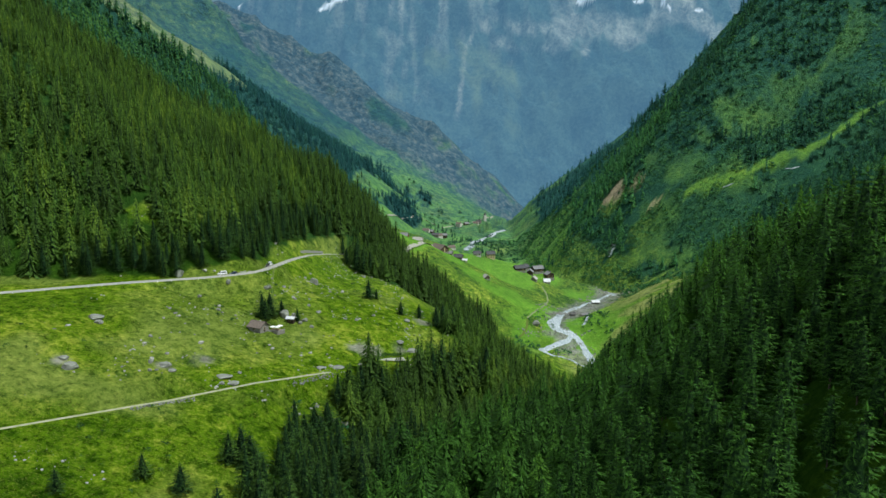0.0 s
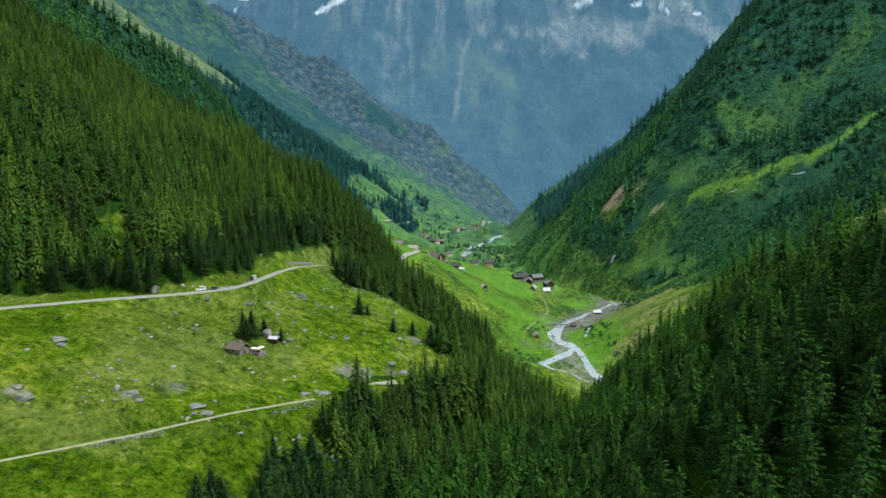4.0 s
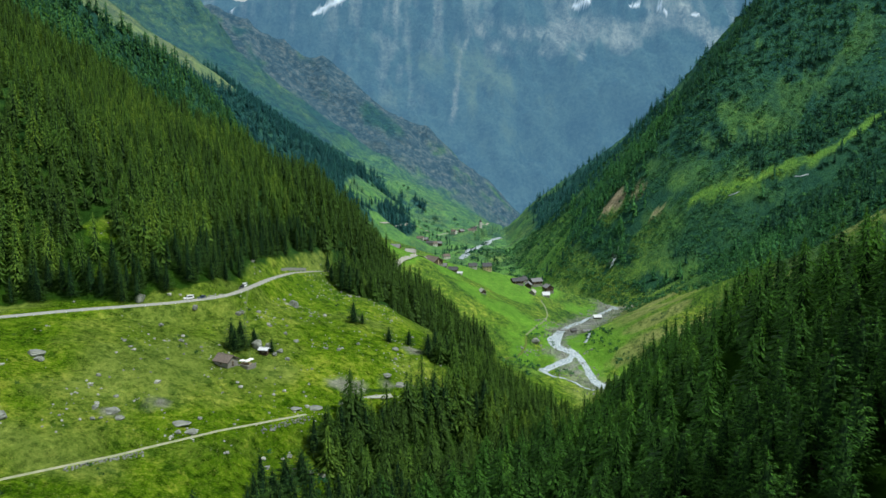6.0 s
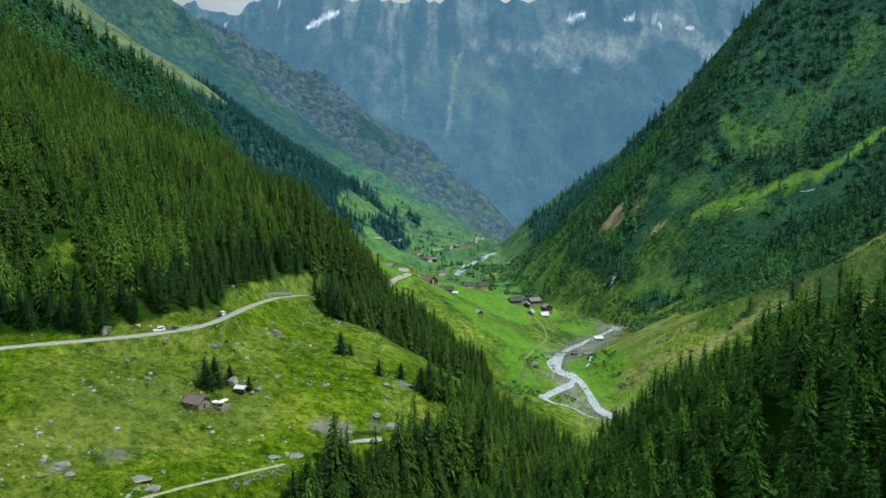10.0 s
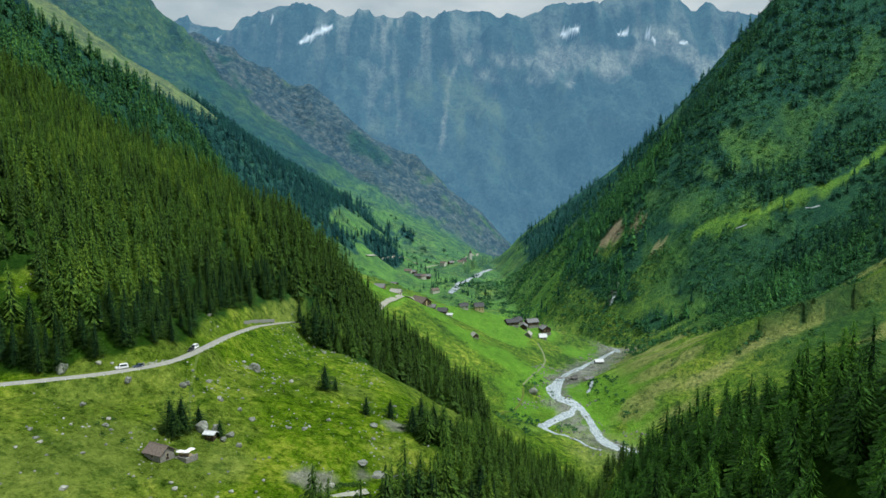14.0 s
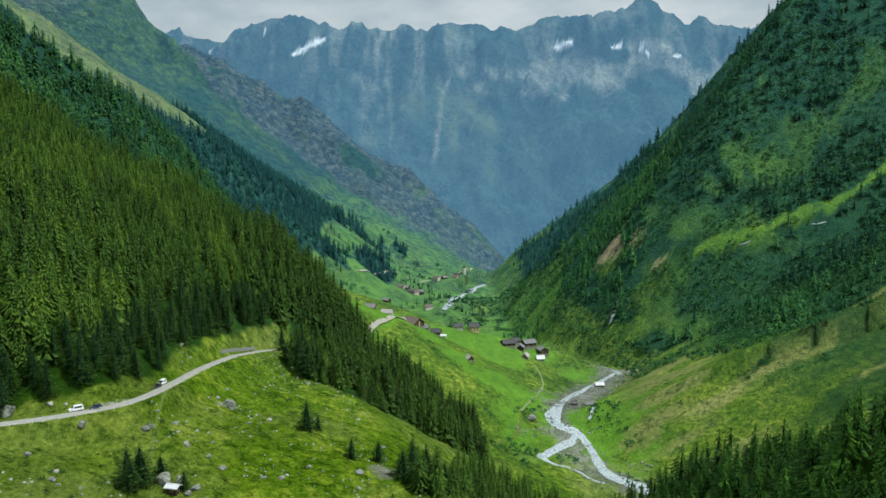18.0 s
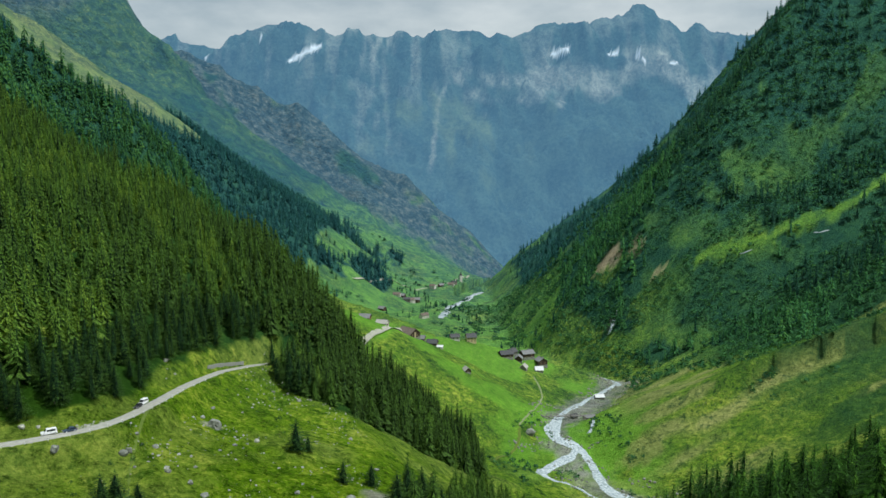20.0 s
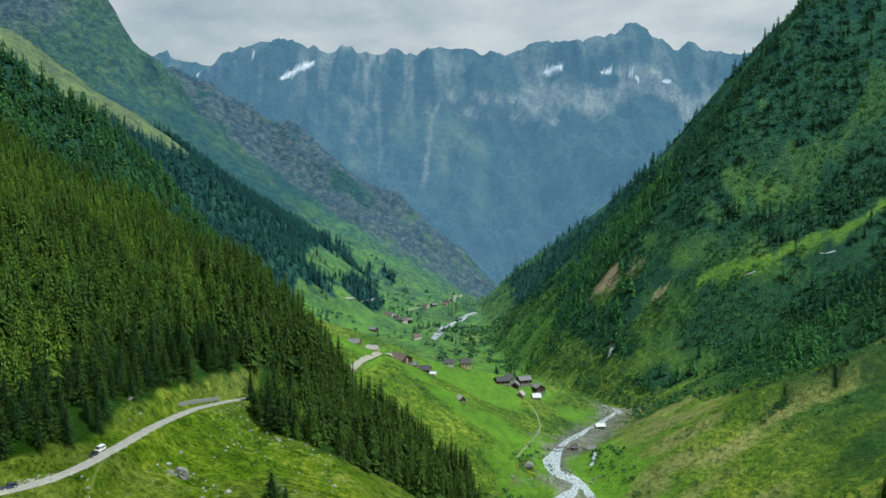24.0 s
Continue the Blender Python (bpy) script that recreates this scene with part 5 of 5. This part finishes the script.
part("wall", one_box(-3, 3, -3, 3, -2, 15), PALE_WALL, tower)
bm = bmesh.new()
bmesh.ops.create_cone(bm, cap_ends=True, segments=4, radius1=4.4, radius2=.1, depth=9, matrix=Matrix.Translation((0, 0, 19.5)) @ pose(0, 0, 0, 0, 0, 45))
part("spire", bm, ROOF_DARK, tower)

# the stone hut with its terrace
hut = house("stone_hut", -88, 369, 7.2, 6.2, 2.3, 2.0, -28, STONE_WALL, ROOF_BROWN, "stone alpine hut with a brown gabled roof", "hut", None, 1, False)
terrace = new("terrace")
terrace.matrix_basis = pose(-80.5, 372, ground_z(-80.5, 372), 0, 0, -28)
tagged(terrace, "low stone terrace beside the alpine hut", "terrace")
part("floor_slab", one_box(-3.2, 3.4, -2.6, 2.6, -1.2, .45, bevel=.05), STONE_WALL, terrace)
for a in ((-3.2, 3.4, -2.8, -2.5), (3.2, 3.5, -2.5, 2.6)):
    part("parapet", one_box(*a, -1.0, 1.1, bevel=.05), STONE_WALL, terrace)


def parasol(x, y, z):
    root = new("parasol")
    root.matrix_basis = pose(x, y, z)
    tagged(root, "open white parasol on the hut terrace", "parasol", "parasols on the terrace")
    bm = bmesh.new()
    bmesh.ops.create_cone(bm, cap_ends=True, segments=8, radius1=.03, radius2=.03, depth=2.3, matrix=Matrix.Translation((0, 0, 1.15)))
    part("pole", bm, PALE_WOOD, root)
    bm = bmesh.new()
    bmesh.ops.create_cone(bm, cap_ends=False, segments=8, radius1=1.45, radius2=.04, depth=.55, matrix=Matrix.Translation((0, 0, 2.25)))
    bmesh.ops.solidify(bm, geom=bm.faces[:], thickness=.03)
    part("canopy", bm, WHITE_CLOTH, root)
    part("base", one_box(-.3, .3, -.3, .3, 0, .08, bevel=.02), ROCK, root)
    return root


tz = ground_z(-80.5, 372) + .45
for a, b in ((-81.8, 371.2), (-79.6, 371.0), (-78.6, 373.0)):
    parasol(a, b, tz)


def bench_table(x, y, z, turn):
    root = new("picnic_table")
    root.matrix_basis = pose(x, y, z, 0, 0, turn)
    tagged(root, "wooden table with benches on the hut terrace", "table", "tables on the terrace")
    part("tabletop", one_box(-.9, .9, -.35, .35, .7, .76), PALE_WOOD, root)
    for s in (-1, 1):
        part("bench", one_box(-.9, .9, s * .65 - .13, s * .65 + .13, .42, .47), PALE_WOOD, root)
        part("leg", one_box(s * .7 - .05, s * .7 + .05, -.75, .75, 0, .7), PALE_WOOD, root)


bench_table(-81.6, 372.4, tz, -28)
bench_table(-79.2, 372.0, tz, -28)
house("shed", -76.5, 390, 3.4, 2.4, 1.9, .5, -15, DARK_WOOD, ROOF_METAL, "tiny dark shed with a pale roof among boulders", "shed", None, 1, False)

# ---- footbridge ----
bridge = new("footbridge")
bridge.matrix_basis = pose(121, 791, -6.2, 0, 0, 0)
tagged(bridge, "long narrow timber footbridge over the river", "bridge")
for s in (-1, 1):
    part("beam", one_box(-20, 20, s * .7 - .12, s * .7 + .12, -.35, 0), GREY_WOOD, bridge)
    part("handrail", one_box(-20, 20, s * .8 - .05, s * .8 + .05, 1.0, 1.1), GREY_WOOD, bridge)
plank = one_box(-.36, .36, -.85, .85, 0, .07, bevel=.01)
plank_me = bpy.data.meshes.new("plank")
plank.to_mesh(plank_me), plank.free()
plank_me.materials.append(GREY_WOOD)
for i in range(50):
    o = new("plank", plank_me)
    o.parent, o.location = bridge, (-19.6 + i * .8, 0, 0)
post = one_box(-.06, .06, -.06, .06, -.2, 1.05)
post_me = bpy.data.meshes.new("post")
post.to_mesh(post_me), post.free()
post_me.materials.append(GREY_WOOD)
for i in range(11):
    for s in (-1, 1):
        o = new("post", post_me)
        o.parent, o.location = bridge, (-20 + i * 4, s * .8, 0)
for s in (-1, 1):
    part("abutment", one_box(s * 19.5 - 1.2, s * 19.5 + 1.2, -1.3, 1.3, -5, -.35, bevel=.1), STONE_WALL, bridge)

# ---- roadside ----
def delineator(x, y):
    root = new("road_post")
    root.matrix_basis = pose(x, y, ground_z(x, y))
    tagged(root, "white roadside post with a dark band", "post", "posts along the road")
    part("stake", one_box(-.06, .06, -.06, .06, -.3, .95, bevel=.015), WHITE_PAINT, root)
    part("band", one_box(-.066, .066, -.066, .066, .66, .84), DARK_PAINT, root, "dark band")
    return root


line = smooth_line(ROAD, 6.5)
step = np.gradient(line[:, :2], axis=0)
step /= np.linalg.norm(step, axis=1, keepdims=True)
first_post = None
for p, d in zip(line, step):
    if p[0] > -230:
        x, y = p[0] + d[1] * 3.5, p[1] - d[0] * 3.5
        if first_post is None:
            first_post = delineator(x, y)
        else:
            copy_thing(first_post, pose(x, y, ground_z(x, y)))


def wall_run(name, line, height, thick, label, material):
    """A retaining wall of separate courses along a line."""
    root = new(name)
    tagged(root, label, "wall")
    p = smooth_line(line, 2.2)
    for a, b in zip(p[:-1], p[1:]):
        ang = math.degrees(math.atan2(b[1] - a[1], b[0] - a[0]))
        mid = (a + b) / 2
        o = part("block", one_box(-1.08, 1.08, -thick / 2, thick / 2, -1.5, height, bevel=.06), material, root)
        o.matrix_basis = pose(mid[0], mid[1], ground_z(mid[0], mid[1]), 0, 0, ang)
    return root


wall_run("retaining_wall", [(-97, 536), (-94, 547), (-90, 558), (-86, 569)], 1.9, .35, "grey concrete retaining wall above the road bend", CONCRETE)
wall_run("parapet_wall", [(-76, 575), (-70, 586), (-62, 598)], 1.0, .5, "grey parapet wall at the road bend", CONCRETE)
def dry_wall(line, rows=2):
    root = new("dry_stone_wall")
    tagged(root, "low dry stone wall below the farm track", "wall", "walls below the track")
    rng = np.random.default_rng(77)
    for p in smooth_line(line, 1.1):
        for r in range(rows):
            o = new("stone", STONES[int(rng.integers(0, 6))])
            sz = float(rng.uniform(.45, .85))
            x, y = p[0] + float(rng.normal(0, .35)) + .5 * r, p[1] + float(rng.normal(0, .35)) - .5 * r
            o.matrix_basis = Matrix.LocRotScale((x, y, ground_z(x, y) + .15 + .3 * (1 - r)), Euler((0, 0, float(rng.uniform(0, 6)))), (sz, sz * .8, sz * .7))
            o.parent = root


dry_wall([(-113, 274), (-104, 285), (-96, 293)], 3)
dry_wall([(-64, 324), (-56, 333), (-49, 341)], 2)


def car(name, x, y, turn, paint, label, van=False):
    root = new(name)
    z = ground_z(x, y) + .16
    root.matrix_basis = pose(x, y, z, 0, 0, turn)
    tagged(root, label, "van" if van else "car")
    ln, wd, ht, hood = (4.9, 1.9, 1.95, .9) if van else (4.4, 1.8, 1.45, 1.25)

    def shell(profile, half, mat, name_, parent):
        bm = bmesh.new()
        a = [bm.verts.new((px, -half, pz)) for px, pz in profile]
        b = [bm.verts.new((px, half, pz)) for px, pz in profile]
        bm.faces.new(a), bm.faces.new(b[::-1])
        for i in range(len(a)):
            j = (i + 1) % len(a)
            bm.faces.new((a[i], b[i], b[j], a[j]))
        bmesh.ops.recalc_face_normals(bm, faces=bm.faces[:])
        bmesh.ops.bevel(bm, geom=bm.edges[:], offset=.06, segments=2, affect="EDGES")
        return part(name_, bm, mat, parent)
    h2, belt = ln / 2, ht * .56
    body = shell([(-h2, .3), (h2, .3), (h2, belt * .82), (h2 - hood, belt), (-h2 + .1, belt)], wd / 2, paint, "body", root)
    cab = [(-h2 + .12, belt - .03), (h2 - hood - .05, belt - .03), (h2 - hood - .75, ht), (-h2 + (.3 if van else 1.0), ht)]
    shell(cab, wd / 2 - .1, paint, "cabin", root)
    for s in (-1, 1):
        bm = one_box(-h2 + .7, h2 - hood - .75, s * (wd / 2 - .1) - .03, s * (wd / 2 - .1) + .03, belt + .05, ht - .2)
        part("side_window", bm, GLASS_DARK, root)
        part("headlight", one_box(h2 - .06, h2 + .04, s * wd * .34 - .18, s * wd * .34 + .18, belt * .6, belt * .76), WHITE_PAINT, body, "clear headlight")
        part("tail_light", one_box(-h2 - .04, -h2 + .06, s * wd * .38 - .1, s * wd * .38 + .1, belt * .65, belt * .9), RED_PAINT, body, "red tail light")
        for px in (-h2 + .85, h2 - .85):
            bm = bmesh.new()
            bmesh.ops.create_cone(bm, cap_ends=True, segments=18, radius1=.33, radius2=.33, depth=.22, matrix=Matrix.Translation((px, s * (wd / 2 - .1), .33)) @ pose(0, 0, 0, 90, 0, 0))
            w = part("wheel", bm, DARK_PAINT, root)
            bm = bmesh.new()
            bmesh.ops.create_cone(bm, cap_ends=True, segments=12, radius1=.2, radius2=.18, depth=.03, matrix=Matrix.Translation((px, s * (wd / 2 + .02), .33)) @ pose(0, 0, 0, 90, 0, 0))
            part("rim", bm, WHITE_PAINT, w, "metal rim")
    m = Matrix.Translation((h2 - hood - .38, 0, (belt + ht) / 2)) @ pose(0, 0, 0, 0, 53 if van else 62, 0)
    bm = one_box(-.5, .5, -wd / 2 + .2, wd / 2 - .2, -.03, .03)
    bm.transform(m)
    part("windscreen", bm, GLASS_DARK, root)
    part("rear_window", one_box(-h2 + (.12 if van else .45), -h2 + (.2 if van else .6), -wd / 2 + .25, wd / 2 - .25, belt + .08, ht - .15), GLASS_DARK, root)
    return root


car("van", -117.5, 416.5, 215, WHITE_PAINT, "white van parked beside the mountain road", True)
car("car", -112.5, 420.5, 222, BLUE_PAINT, "dark blue car parked behind the van", False)
car("car", -101.8, 455, 262, DARK_PAINT, "black car parked on the road verge", False)
car("van", -102.0, 461, 262, WHITE_PAINT, "small white van parked on the road verge", True)
